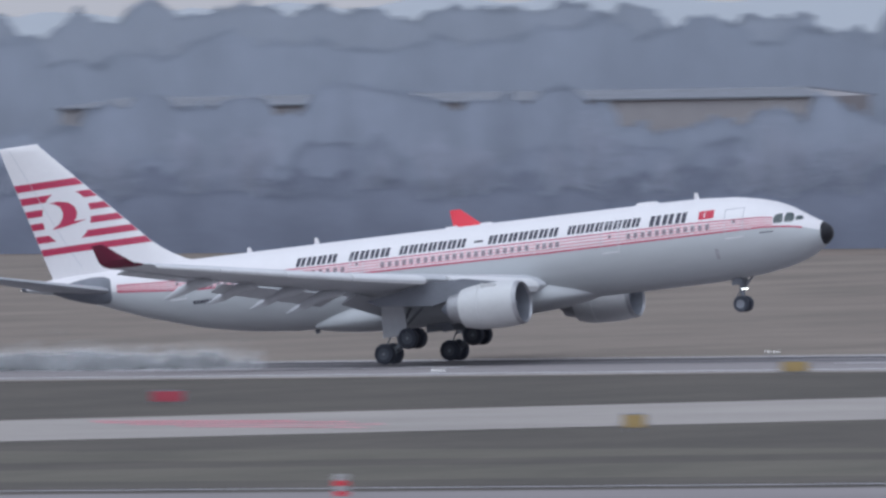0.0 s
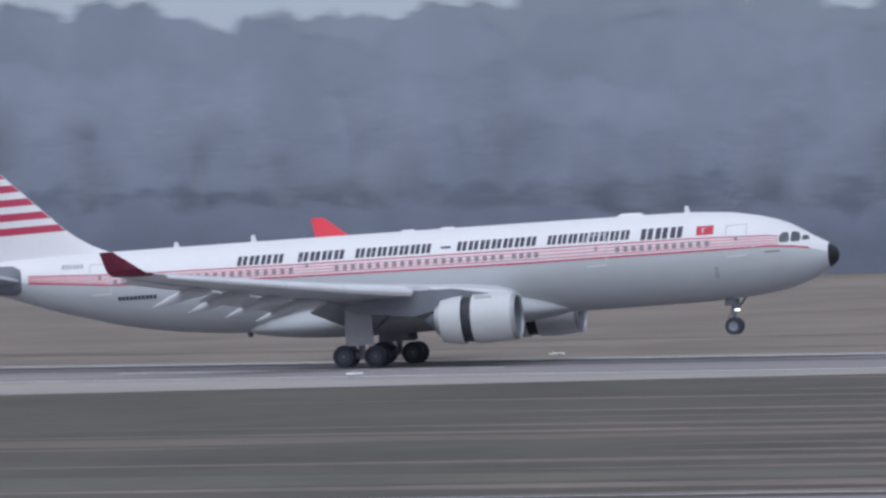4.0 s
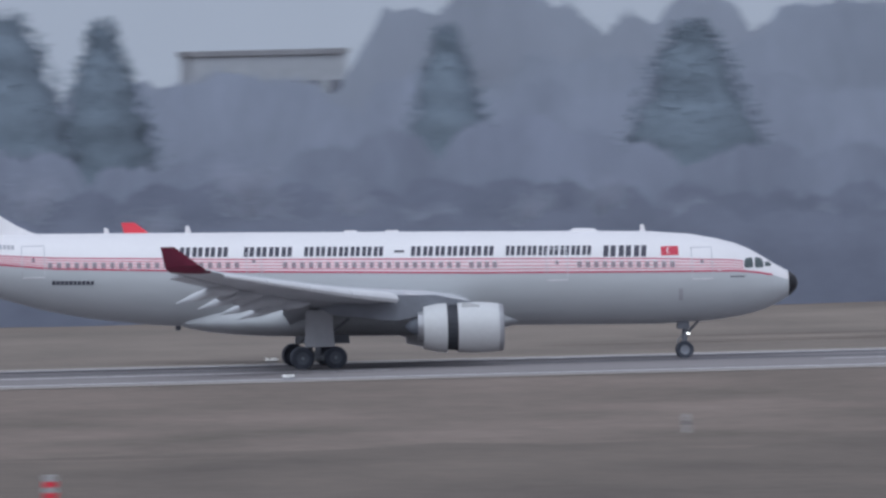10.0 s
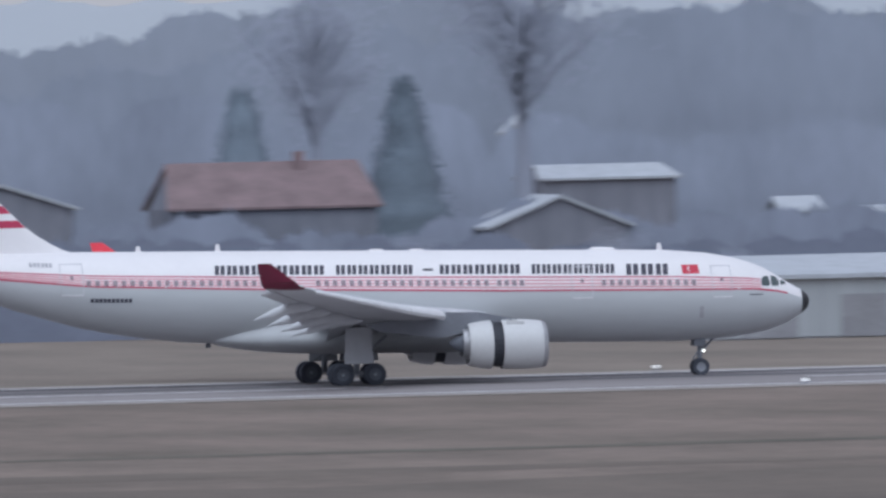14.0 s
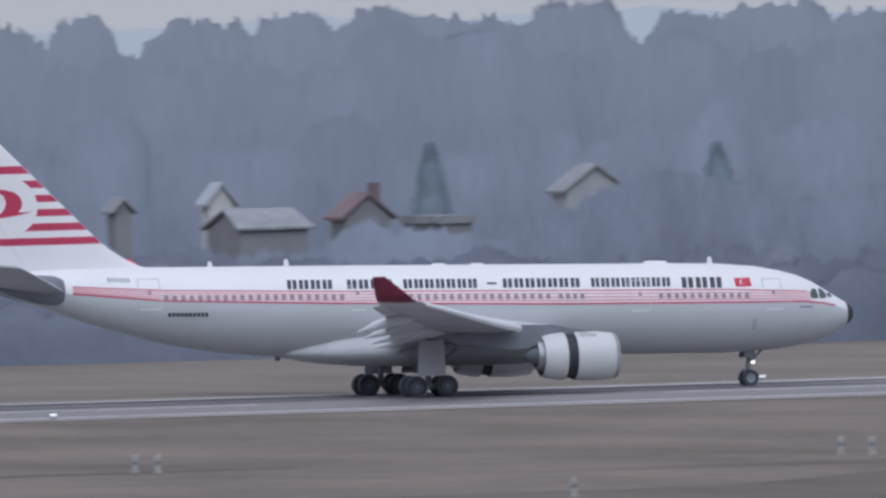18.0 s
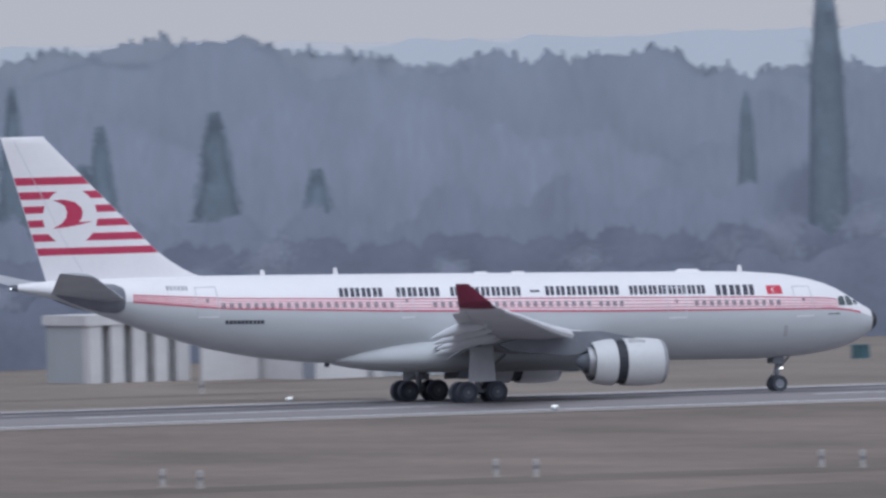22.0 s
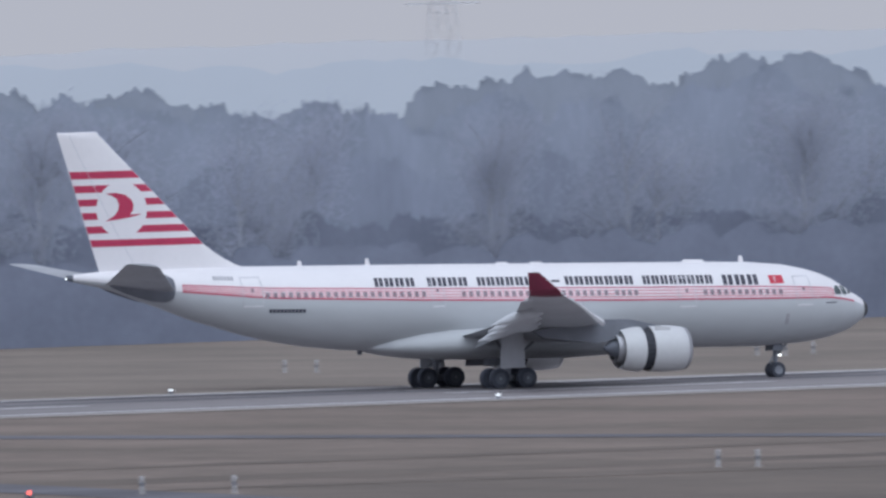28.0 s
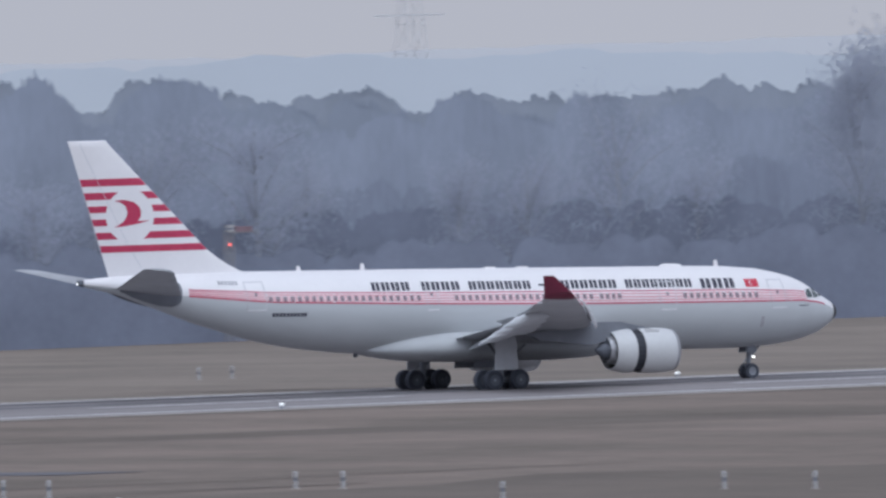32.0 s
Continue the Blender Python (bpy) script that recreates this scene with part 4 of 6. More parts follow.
signboard(-427, 997, 2.0, 0.6, SIGNRED, "red taxiway sign board on short legs")
signboard(-413, 1066, 1.7, 0.6, AMBER, "amber taxiway sign board on short legs")
signboard(-367, 918, 1.2, 0.7, AMBER, "amber taxiway sign board on short legs")
for x0, x1, y0, y1 in ((-415.4, -401, 957.6, 951), (-413, -396, 953, 947), (-409, -391.5, 948, 940.5), (-403.5, -389.5, 942, 933)):
    sheet("pavement_marking", [(x0, y0), (x1, y1 + 2.2), (x1 + 0.8, y1), (x0 + 0.8, y0 - 2.4)], PINK, "faded red paint on the concrete exit", "marking", 0.04)
# small airfield equipment
def cabinet(x, y, w, d, h, material, label, lamp=None):
    t = thing("equipment_box", label, "box", pose(x, y, 0, 0, 0, 20))
    part("body", Mesh().box(-w / 2, w / 2, -d / 2, d / 2, 0.1, h, 0.06), material, t)
    part("lid", Mesh().box(-w / 2 - 0.05, w / 2 + 0.05, -d / 2 - 0.05, d / 2 + 0.05, h, h + 0.08, 0.2), material, t)
    part("plinth", Mesh().box(-w / 2 - 0.1, w / 2 + 0.1, -d / 2 - 0.1, d / 2 + 0.1, 0, 0.1), CONCRETE, t)
    if lamp:
        part("lamp", Mesh().tube([(0, 0, h + 0.08), (0, 0, h + 0.28)], [0.1, 0.06], 8), lamp, t)


cabinet(261.7, 964, 1.5, 1.2, 0.85, SHADOWMETAL, "dark equipment box in the grass")
cabinet(266.2, 976, 0.7, 0.7, 1.2, POST, "white equipment cabinet in the grass")
cabinet(445, 959.5, 1.4, 0.8, 0.5, POST, "low white equipment box in the grass")
cabinet(530.3, 1214, 0.95, 0.9, 1.0, TEAL, "small teal equipment box on grass")
for x, y in ((431.5, 875), (293.7, 1074)):
    cabinet(x, y, 0.3, 0.3, 0.3, SHADOWMETAL, "small box with a red lamp", BEACON)


def car(x, y, turn, paint, label):
    """A parked car: body, cabin with glass, four wheels."""
    t = thing("car", label, "car", pose(x, y, 0.035, 0, 0, turn))
    part("body", Mesh().prism([(-2.1, 0.35), (2.1, 0.35), (2.2, 0.6), (2.05, 0.88), (1.0, 0.98), (-1.9, 1.0), (-2.15, 0.8)], -0.85, 0.85), paint, t)
    part("cabin", Mesh().prism([(-1.85, 1.0), (1.0, 0.98), (0.45, 1.42), (-1.5, 1.46)], -0.75, 0.75), COCKPIT, t, "dark car windows")
    part("roof", Mesh().box(-1.5, 0.4, -0.7, 0.7, 1.45, 1.52, 0.05), paint, t)
    for dx in (-1.35, 1.35):
        for dy in (-0.78, 0.78):
            part("wheel", Mesh().tube([(dx, dy - 0.1, 0.32), (dx, dy + 0.1, 0.32)], [0.32, 0.32], 16), RUBBER, t, smooth=True)


car(-11.6, 1280, 4, TEAL, "dark green car parked on the concrete apron")
car(-38.4, 1334, 2, POST, "white car parked before the woods")

# ---- woods ----
rnd = random.Random(4)


def slivers(r, centres, spread, length, width, up=0.7):
    """Thin pointed twig faces scattered round given centres."""
    n = len(centres)
    p = np.array(centres) + r.normal(0, 1, (n, 3)) * np.array(spread)
    d = np.stack([r.normal(0, 0.6, n), r.normal(0, 0.2, n), np.abs(r.uniform(up - 0.6, up + 0.6, n)) + 0.05], 1)
    d *= (r.uniform(length[0], length[1], n) / np.linalg.norm(d, axis=1))[:, None]
    w = np.stack([r.uniform(0.6, 1.0, n), r.normal(0, 0.25, n), -0.5 * d[:, 0] / np.maximum(d[:, 2], 0.3)], 1)
    w *= (r.uniform(width[0], width[1], n) / np.linalg.norm(w, axis=1))[:, None]
    return np.stack([p - w, p + w, p + d], 1).reshape(-1, 3)


def triangles(name, verts, tris, material, smooth=True):
    """A mesh from arrays of places and of triangles."""
    me = bpy.data.meshes.new(name)
    me.vertices.add(len(verts))
    me.vertices.foreach_set("co", np.asarray(verts, dtype=np.float32).ravel())
    me.loops.add(3 * len(tris))
    me.loops.foreach_set("vertex_index", np.asarray(tris, dtype=np.int32).ravel())
    me.polygons.add(len(tris))
    me.polygons.foreach_set("loop_start", np.arange(0, 3 * len(tris), 3, dtype=np.int32))
    me.update(calc_edges=True)
    if smooth:
        me.polygons.foreach_set("use_smooth", [True] * len(tris))
    me.materials.append(material)
    return me


def sliver_mesh(name, points, material):
    return triangles(name, points, np.arange(len(points)).reshape(-1, 3), material, False)


def wrapped(rings):
    """Places and triangles of a skin over closed rings of places, with a pointed top."""
    n, m = len(rings[0]), len(rings)
    f = []
    for i in range(m - 1):
        for j in range(n):
            p, q, k = i * n, (i + 1) * n, (j + 1) % n
            f += [(p + j, p + k, q + j), (p + k, q + k, q + j)]
    return np.concatenate(rings), np.array(f)


def with_twigs(name, body, points, material):
    """A dense core and the loose twigs round it, in one mesh."""
    v, f = body
    return triangles(name, np.concatenate([v, points]), np.concatenate([f, np.arange(len(points)).reshape(-1, 3) + len(v)]), material)


def bare_tree(height, spread, seed, material, n=3600, low=0.15, full=0, stout=1.0):
    """Trunk with limbs, and a crown of fine twigs, of one leafless tree; full: the share of its spread that is dense."""
    r, q = random.Random(seed), np.random.RandomState(seed)
    wood = Mesh()
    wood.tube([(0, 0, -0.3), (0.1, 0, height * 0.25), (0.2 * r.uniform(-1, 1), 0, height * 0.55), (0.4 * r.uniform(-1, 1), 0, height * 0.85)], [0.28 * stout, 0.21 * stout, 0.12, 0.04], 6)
    limbs, centres = [], []
    for i in range(16):
        h0 = height * r.uniform(low, 0.7)
        a = r.uniform(0, 2 * math.pi)
        reach = spread * r.uniform(0.5, 1.0) * (1 - 0.4 * h0 / height)
        top = min(height * r.uniform(0.75, 0.97), h0 + height * r.uniform(0.15, 0.42))
        tip = Vector((reach * math.cos(a), reach * math.sin(a), top))
        midp = Vector((tip.x * 0.45, tip.y * 0.45, h0 + (top - h0) * 0.55))
        wood.tube([(0, 0, h0), midp, tip], [0.07 * stout, 0.045 * stout, 0.015 * stout], 5)
        limbs.append((Vector((0, 0, h0)), midp, tip))
    for i in range(n):
        a, b, c = limbs[r.randrange(len(limbs))]
        u = r.uniform(0.2, 1.03)
        p = a.lerp(b, u * 2) if u < 0.5 else b.lerp(c, u * 2 - 1)
        centres.append(p[:])
    pts = slivers(q, centres, (spread * 0.17, spread * 0.17, spread * 0.13), (0.3, 0.8), (0.02, 0.05))
    if full:
        # a dense column of fine upright branches, widest below the middle
        rings = [np.array([(spread * full * k * math.cos(t) * q.uniform(0.85, 1.1), spread * full * k * math.sin(t), height * u) for t in (2 * math.pi * j / 14 for j in range(14))])
                 for u, k in ((0.03, 0.5), (0.12, 0.85), (0.3, 1.0), (0.5, 0.95), (0.7, 0.8), (0.83, 0.68), (0.92, 0.45), (0.97, 0.1))]
        return wood.data("trunk", BARK), with_twigs("crown", wrapped(rings), pts, material)
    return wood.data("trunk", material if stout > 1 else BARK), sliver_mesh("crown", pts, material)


def conifer(height, spread, seed, n=3600):
    """A conifer: trunk, and a tapering crown of whorls with loose sprays along its edge."""
    q = np.random.RandomState(seed)
    wood = Mesh().tube([(0, 0, -0.3), (0, 0, height * 0.95)], [0.28, 0.04], 6)
    rings = []
    for i in range(19):
        u = i / 18
        r = spread * 0.9 * (1 - 0.97 * u) ** (0.55 + 0.12 * (seed % 3)) * (q.uniform(0.8, 1.12) if i else 0.5)
        rings.append(np.array([(r * math.cos(t) * q.uniform(0.85, 1.1), r * math.sin(t), height * (0.05 + 0.93 * u) + q.uniform(-0.1, 0.1)) for t in (2 * math.pi * j / 13 for j in range(13))]))
    h = height * (0.05 + 0.95 * q.uniform(0, 1, n) ** 1.15)
    a = q.uniform(0, 2 * math.pi, n)
    reach = spread * (1 - 0.96 * h / height) ** (0.55 + 0.12 * (seed % 3)) * q.uniform(0.7, 1.12, n)
    pts = slivers(q, np.stack([reach * np.cos(a), reach * np.sin(a), h], 1), (0.08, 0.08, 0.12), (0.15, 0.4), (0.02, 0.05), 0.5)
    return wood.data("trunk", BARK), with_twigs("crown", wrapped(rings), pts, NEEDLES)


def plant(kind, x, y, size, label, category, group="", wide=1.0, name="tree"):
    """One tree: trunk and crown on shared meshes."""
    t = thing(name, label, category, Matrix.LocRotScale((x, y, rise(x, y)), Euler((0, 0, rnd.uniform(-0.5, 0.5))), Vector((size * wide, size * wide, size))), group)
    part("trunk", kind[0], None, t)
    part("crown", kind[1], None, t)
    return t


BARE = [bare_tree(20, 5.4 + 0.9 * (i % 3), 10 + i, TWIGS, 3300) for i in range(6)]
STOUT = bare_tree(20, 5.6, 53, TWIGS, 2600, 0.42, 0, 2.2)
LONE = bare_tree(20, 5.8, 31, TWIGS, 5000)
CONES = [conifer(14, 3.0 + 0.5 * i, 40 + i) for i in range(3)]
POPLAR = bare_tree(28, 2.6, 77, NEEDLES, 3500, 0.06, 0.8)


def top_of(x):
    """Treetop height along the wood's front."""
    return lerp(x, ((-900, 12), (-600, 12.5), (-470, 14), (-300, 15.5), (-100, 15), (0, 12.5), (110, 11), (190, 8), (330, 7), (450, 7), (560, 9), (600, 13), (660, 17.5), (690, 18.5), (900, 19)))


x = -800.0
while x < 905:
    far = x > 640
    y = wood_front(x) + (36 if far else 30) + rnd.uniform(-7, 12)
    plant(BARE[rnd.randrange(6)], x, y, (top_of(x) * rnd.uniform(0.78, 1.14) - rise(x, y)) / 20, "leafless tree at the airfield's edge in painted grey haze", "tree", "trees behind the airfield", rnd.uniform(0.85, 1.2))
    x += rnd.uniform(5.2, 9.0) if not 190 < x < 560 else rnd.uniform(8, 17)
for x, y, top, w in ((545, 1370, 17.7, 3.3), (530, 1360, 14, 3.5), (510.9, 1370, 16.4, 4.7), (219.1, 1390, 20.2, 4.9), (232.9, 1380, 17.8, 4.8), (206.4, 1370, 17.9, 3.9), (243.1, 1400, 17.9, 2.6),
                     (253.1, 1370, 16.4, 2.8), (85.1, 1380, 19.9, 8.4), (96.8, 1360, 21.5, 6.6), (105.6, 1380, 20.8, 6.3), (69.4, 1380, 20.8, 3.4), (267.7, 1390, 18.7, 3.0), (280.9, 1400, 18.8, 3.0), (301.2, 1370, 16.8, 2.8),
                     (131.2, 1380, 19.8, 5.9), (149.6, 1380, 19.8, 9.0), (299.4, 1360, 17.2, 3), (316.3, 1380, 17.7, 4.8), (539.4, 1380, 16.8, 2.4), (508.9, 1350, 14.2, 2.4), (-451.9, 1640, 19.4, 3.4), (-565.3, 1640, 19, 3.6), (-589, 1660, 20.0, 3.4),
                     (452, 1372, 14, 3), (478, 1380, 13.5, 3.4), (415, 1365, 13.5, 3.5), (530.1, 1375, 19.9, 2.4), (551.4, 1365, 13.2, 3.0)):
    plant(CONES[rnd.randrange(3)], x, y, (top - rise(x, y)) / 14, "dark blue-green conifer among bare trees", "tree", "conifers among the houses", w / (7.0 * (top - rise(x, y)) / 14) * 2.2, "conifer")
for x, y, top, k in ((593.4, 1362, 28.5, 0.72), (702, 1505, 23.4, 0.62), (655, 1500, 24.0, 0.55), (603, 1400, 19, 0.6)):
    plant(POPLAR, x, y, (top - rise(x, y)) / 28, "tall narrow dark poplar above the woods", "tree", "poplars", k, "poplar")
for x, y, top, k in ((321.8, 1365, 31.0, 1.15), (308.5, 1376, 27.5, 1.05)):
    plant(STOUT, x, y, (top - rise(x, y)) / 20, "tall leafless tree with stout spreading limbs", "tree", "trees behind the airfield", k)
plant(LONE, 863, 1372, 1.30, "tall lone leafless tree above the woods", "tree")


def thicket(name, x0, x1, step, rows, tops, material, label, radius=3.2, seed=5, uneven=1.4, fine=1.0, sharp=0.6):
    """Dense undergrowth or woods, too many stems to count, in one mesh: row behind row of flat-fronted crown outlines,
    shaped for the camera's view, with toothed tops as twigs.
    tops: the treetop height at x, less or more by rows' second number."""
    q = np.random.RandomState(seed)
    places, tris, o = [], [], 0
    xs = np.arange(x0, x1, step)
    front = np.interp(xs, *zip(*FRONT))
    for y0, more in rows:
        base = np.clip((y0 - 60) * 0.014, 0, 7) - 0.4
        high = np.interp(xs, *zip(*tops)) + more
        z = np.full(len(xs), -9.0)
        c = x0 - radius
        while c < x1 + radius:
            # one dome for each crown
            r, h = radius * q.uniform(0.65, 1.4), q.uniform(-1.5, 0.9) * uneven
            k = 1 - np.abs((xs - c) / r) ** (2.2 + q.uniform(-0.4, 1.2))
            dome = np.where(k > 0, np.maximum(k, 0) ** sharp * min(1.1 * r, 4.5) - min(1.1 * r, 4.5) + h, -9.0)
            z = np.maximum(z, dome)
            c += r * q.uniform(0.75, 1.5)
        rough = np.zeros(len(xs))
        for w, amp in ((2.2, 0.30), (0.9, 0.16), (0.35, 0.09)):
            grid = np.arange(x0 - 5, x1 + 5, w)
            rough += amp * np.interp(xs, grid, q.normal(0, 1, len(grid)))
        z = np.maximum(base + 1.5, high + np.maximum(z, -5.0) + rough * fine + 0.6 * uneven * np.sin(xs * 0.043 + y0))
        # uneven teeth on the top edge stand for fine upright twigs
        n = len(xs)
        tuft = np.repeat(q.uniform(0.4, 1.15, n // 14 + 1), 14)[:n]
        z = z + np.where(np.arange(n) % 2, fine * 0.95 * tuft * q.uniform(0, 1, n) ** 1.4, -0.25 * fine * q.uniform(0, 1, n))
        # flat front; the depth runs back along the camera's sight lines
        for u, back in ((0.0, 0.0), (0.5, 0.0), (1.0, 0.0), (0.99, 2.6), (0.9, 7.0), (0.0, 9.0)):
            places.append(np.stack([xs * (1 + back / 1350), front + y0 + back, base + (z - base) * u], 1))
        m = 6
        i, j = np.meshgrid(np.arange(m - 1), np.arange(n - 1), indexing="ij")
        p = (o + i * n + j).ravel()
        tris += [np.stack([p, p + 1, p + n], 1), np.stack([p + 1, p + n + 1, p + n], 1)]
        o += m * n
    return tagged(new(name, triangles(name, np.concatenate(places), np.concatenate(tris), material)), label, "woods", kind="stuff")


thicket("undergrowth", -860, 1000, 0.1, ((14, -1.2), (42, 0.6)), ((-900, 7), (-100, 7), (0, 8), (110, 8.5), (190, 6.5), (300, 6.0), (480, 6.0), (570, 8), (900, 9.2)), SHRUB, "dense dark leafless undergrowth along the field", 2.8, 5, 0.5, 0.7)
MID_TOPS = ((-900, 13), (-620, 13), (-480, 15), (-300, 16), (-150, 17.5), (-72, 18), (-66, 16.3), (-48, 16.3), (-42, 18), (50, 18), (62, 15.8), (100, 15.2), (132, 14.4), (142, 17.0), (222, 16), (226, 12.6), (245, 12.6), (249, 16), (420, 15), (560, 17), (640, 17.6), (700, 18.2), (1050, 18.2))
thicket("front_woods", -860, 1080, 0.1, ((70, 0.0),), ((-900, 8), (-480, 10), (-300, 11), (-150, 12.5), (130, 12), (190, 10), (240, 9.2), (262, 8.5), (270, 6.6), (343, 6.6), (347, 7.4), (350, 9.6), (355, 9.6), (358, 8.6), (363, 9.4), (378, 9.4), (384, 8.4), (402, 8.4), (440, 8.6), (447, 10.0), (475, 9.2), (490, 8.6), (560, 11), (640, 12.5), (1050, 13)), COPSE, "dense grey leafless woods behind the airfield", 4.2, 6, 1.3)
thicket("middle_woods", -860, 1080, 0.11, ((160, 0.0),), MID_TOPS, MIDWOOD, "leafless woods farther back in painted grey-blue haze", 4.8, 16, 1.9)
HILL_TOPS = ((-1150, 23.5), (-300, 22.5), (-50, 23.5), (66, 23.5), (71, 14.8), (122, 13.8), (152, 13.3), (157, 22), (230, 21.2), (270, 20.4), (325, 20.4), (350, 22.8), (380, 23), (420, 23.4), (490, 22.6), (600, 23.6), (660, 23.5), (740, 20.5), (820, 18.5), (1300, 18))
thicket("hillside_woods", -1150, 1350, 0.13, ((300, -2.0),), HILL_TOPS, FARWOOD, "hillside woods in painted blue-grey haze", 5.6, 7, 1.6, 1.2)
thicket("upper_woods", -1150, 1350, 0.14, ((430, 0.2),), HILL_TOPS, PALEWOOD, "woods high on the hillside in painted pale haze", 6.4, 17, 1.8, 1.2)


def ridge(name, y, tops, bump, material, seed):
    """A far ridge with an uneven wooded outline, painted as pale glowing mist."""
    q = random.Random(seed)
    xs = np.arange(-2600, 3600, 3.0)
    hs, h = [], 0.0
    for x in xs:
        h = 0.72 * h + q.gauss(0, bump)
        hs.append(lerp(x, tops) + h + bump * (2.2 * math.sin(x * 0.021 + seed) + 1.6 * abs(math.sin(x * 0.057)) + 1.5 * abs(math.sin(x * 0.17 + seed)) + 1.2 * math.sin(x * 0.0083)))
    m = Mesh()
    for x, z in zip(xs, hs):
        m.v += [(x, y, -5.0), (x, y, z), (x, y + 60, z - 12), (x, y + 60, -5.0)]
    m.f = [(4 * i + a, 4 * i + b, 4 * i + 4 + b, 4 * i + 4 + a) for i in range(len(xs) - 1) for a, b in ((0, 1), (1, 2), (2, 3))]
    return tagged(new(name, m.data(name, material)), "distant wooded ridge painted as pale glowing mist", "hill", kind="structure")


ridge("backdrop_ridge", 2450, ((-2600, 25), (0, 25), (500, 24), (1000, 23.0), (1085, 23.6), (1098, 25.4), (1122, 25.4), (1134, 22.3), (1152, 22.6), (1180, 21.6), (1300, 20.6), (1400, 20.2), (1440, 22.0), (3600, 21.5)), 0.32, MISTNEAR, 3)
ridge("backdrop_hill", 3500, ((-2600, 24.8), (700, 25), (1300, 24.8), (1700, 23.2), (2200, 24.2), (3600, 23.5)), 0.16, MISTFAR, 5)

# an added glowing wall, painted as plain grey haze above the farthest hill
arc = [(4650 * math.sin(a), 4650 * math.cos(a)) for a in np.linspace(-0.9, 0.9, 37)]
haze_wall = Mesh().add([(x, y, z) for z in (-5.0, 260.0) for x, y in arc], [(i, i + 1, i + 38, i + 37) for i in range(36)])
tagged(new("backdrop_sky", haze_wall.data("backdrop_sky", SKYHAZE)), "plain grey glowing backdrop painted as horizon haze", "sky", kind="structure")

# ---- tyre smoke left on the runway at the touchdown ----
def smoke(x, y, z, length, height, t0, seed):
    q = np.random.RandomState(seed)
    t = thing("tyre_smoke", "thin pale puff of tyre smoke drifting over the runway", "smoke", pose(x, y, z))
    for i in range(5):
        c = np.stack([length * ((i + q.uniform(-0.4, 1.4, 420)) / 5 - 0.5), q.normal(0, 0.6, 420), height * np.abs(q.normal(0, 0.42, 420))], 1)
        part("wisp", sliver_mesh("wisp", slivers(q, c, (0.2, 0.2, 0.08), (0.3, 0.8), (0.12, 0.3), 0.2), SMOKE), None, t)
    low = pose(x + 0.6, y, z - height - 0.6)
    rows = [(0.0, low), (t0, low), (t0 + 0.25, pose(x, y, z)), (32.0, pose(x - 6, y, z + 0.5))] if t0 > 0 else [(0.0, pose(x, y, z)), (32.0, pose(x - 6, y, z + 0.5))]
    puffs.append((t, t0, rows))


smoke(-470.5, 1100, 0.1, 13, 1.5, 0.0, 3)
smoke(-479.5, 1103, 0.1, 9, 1.3, 0.0, 4)
smoke(-288.0, 1104, 0.1, 8, 1.1, 2.72, 5)
smoke(-252.0, 1100, 0.1, 16, 1.2, 3.25, 6)

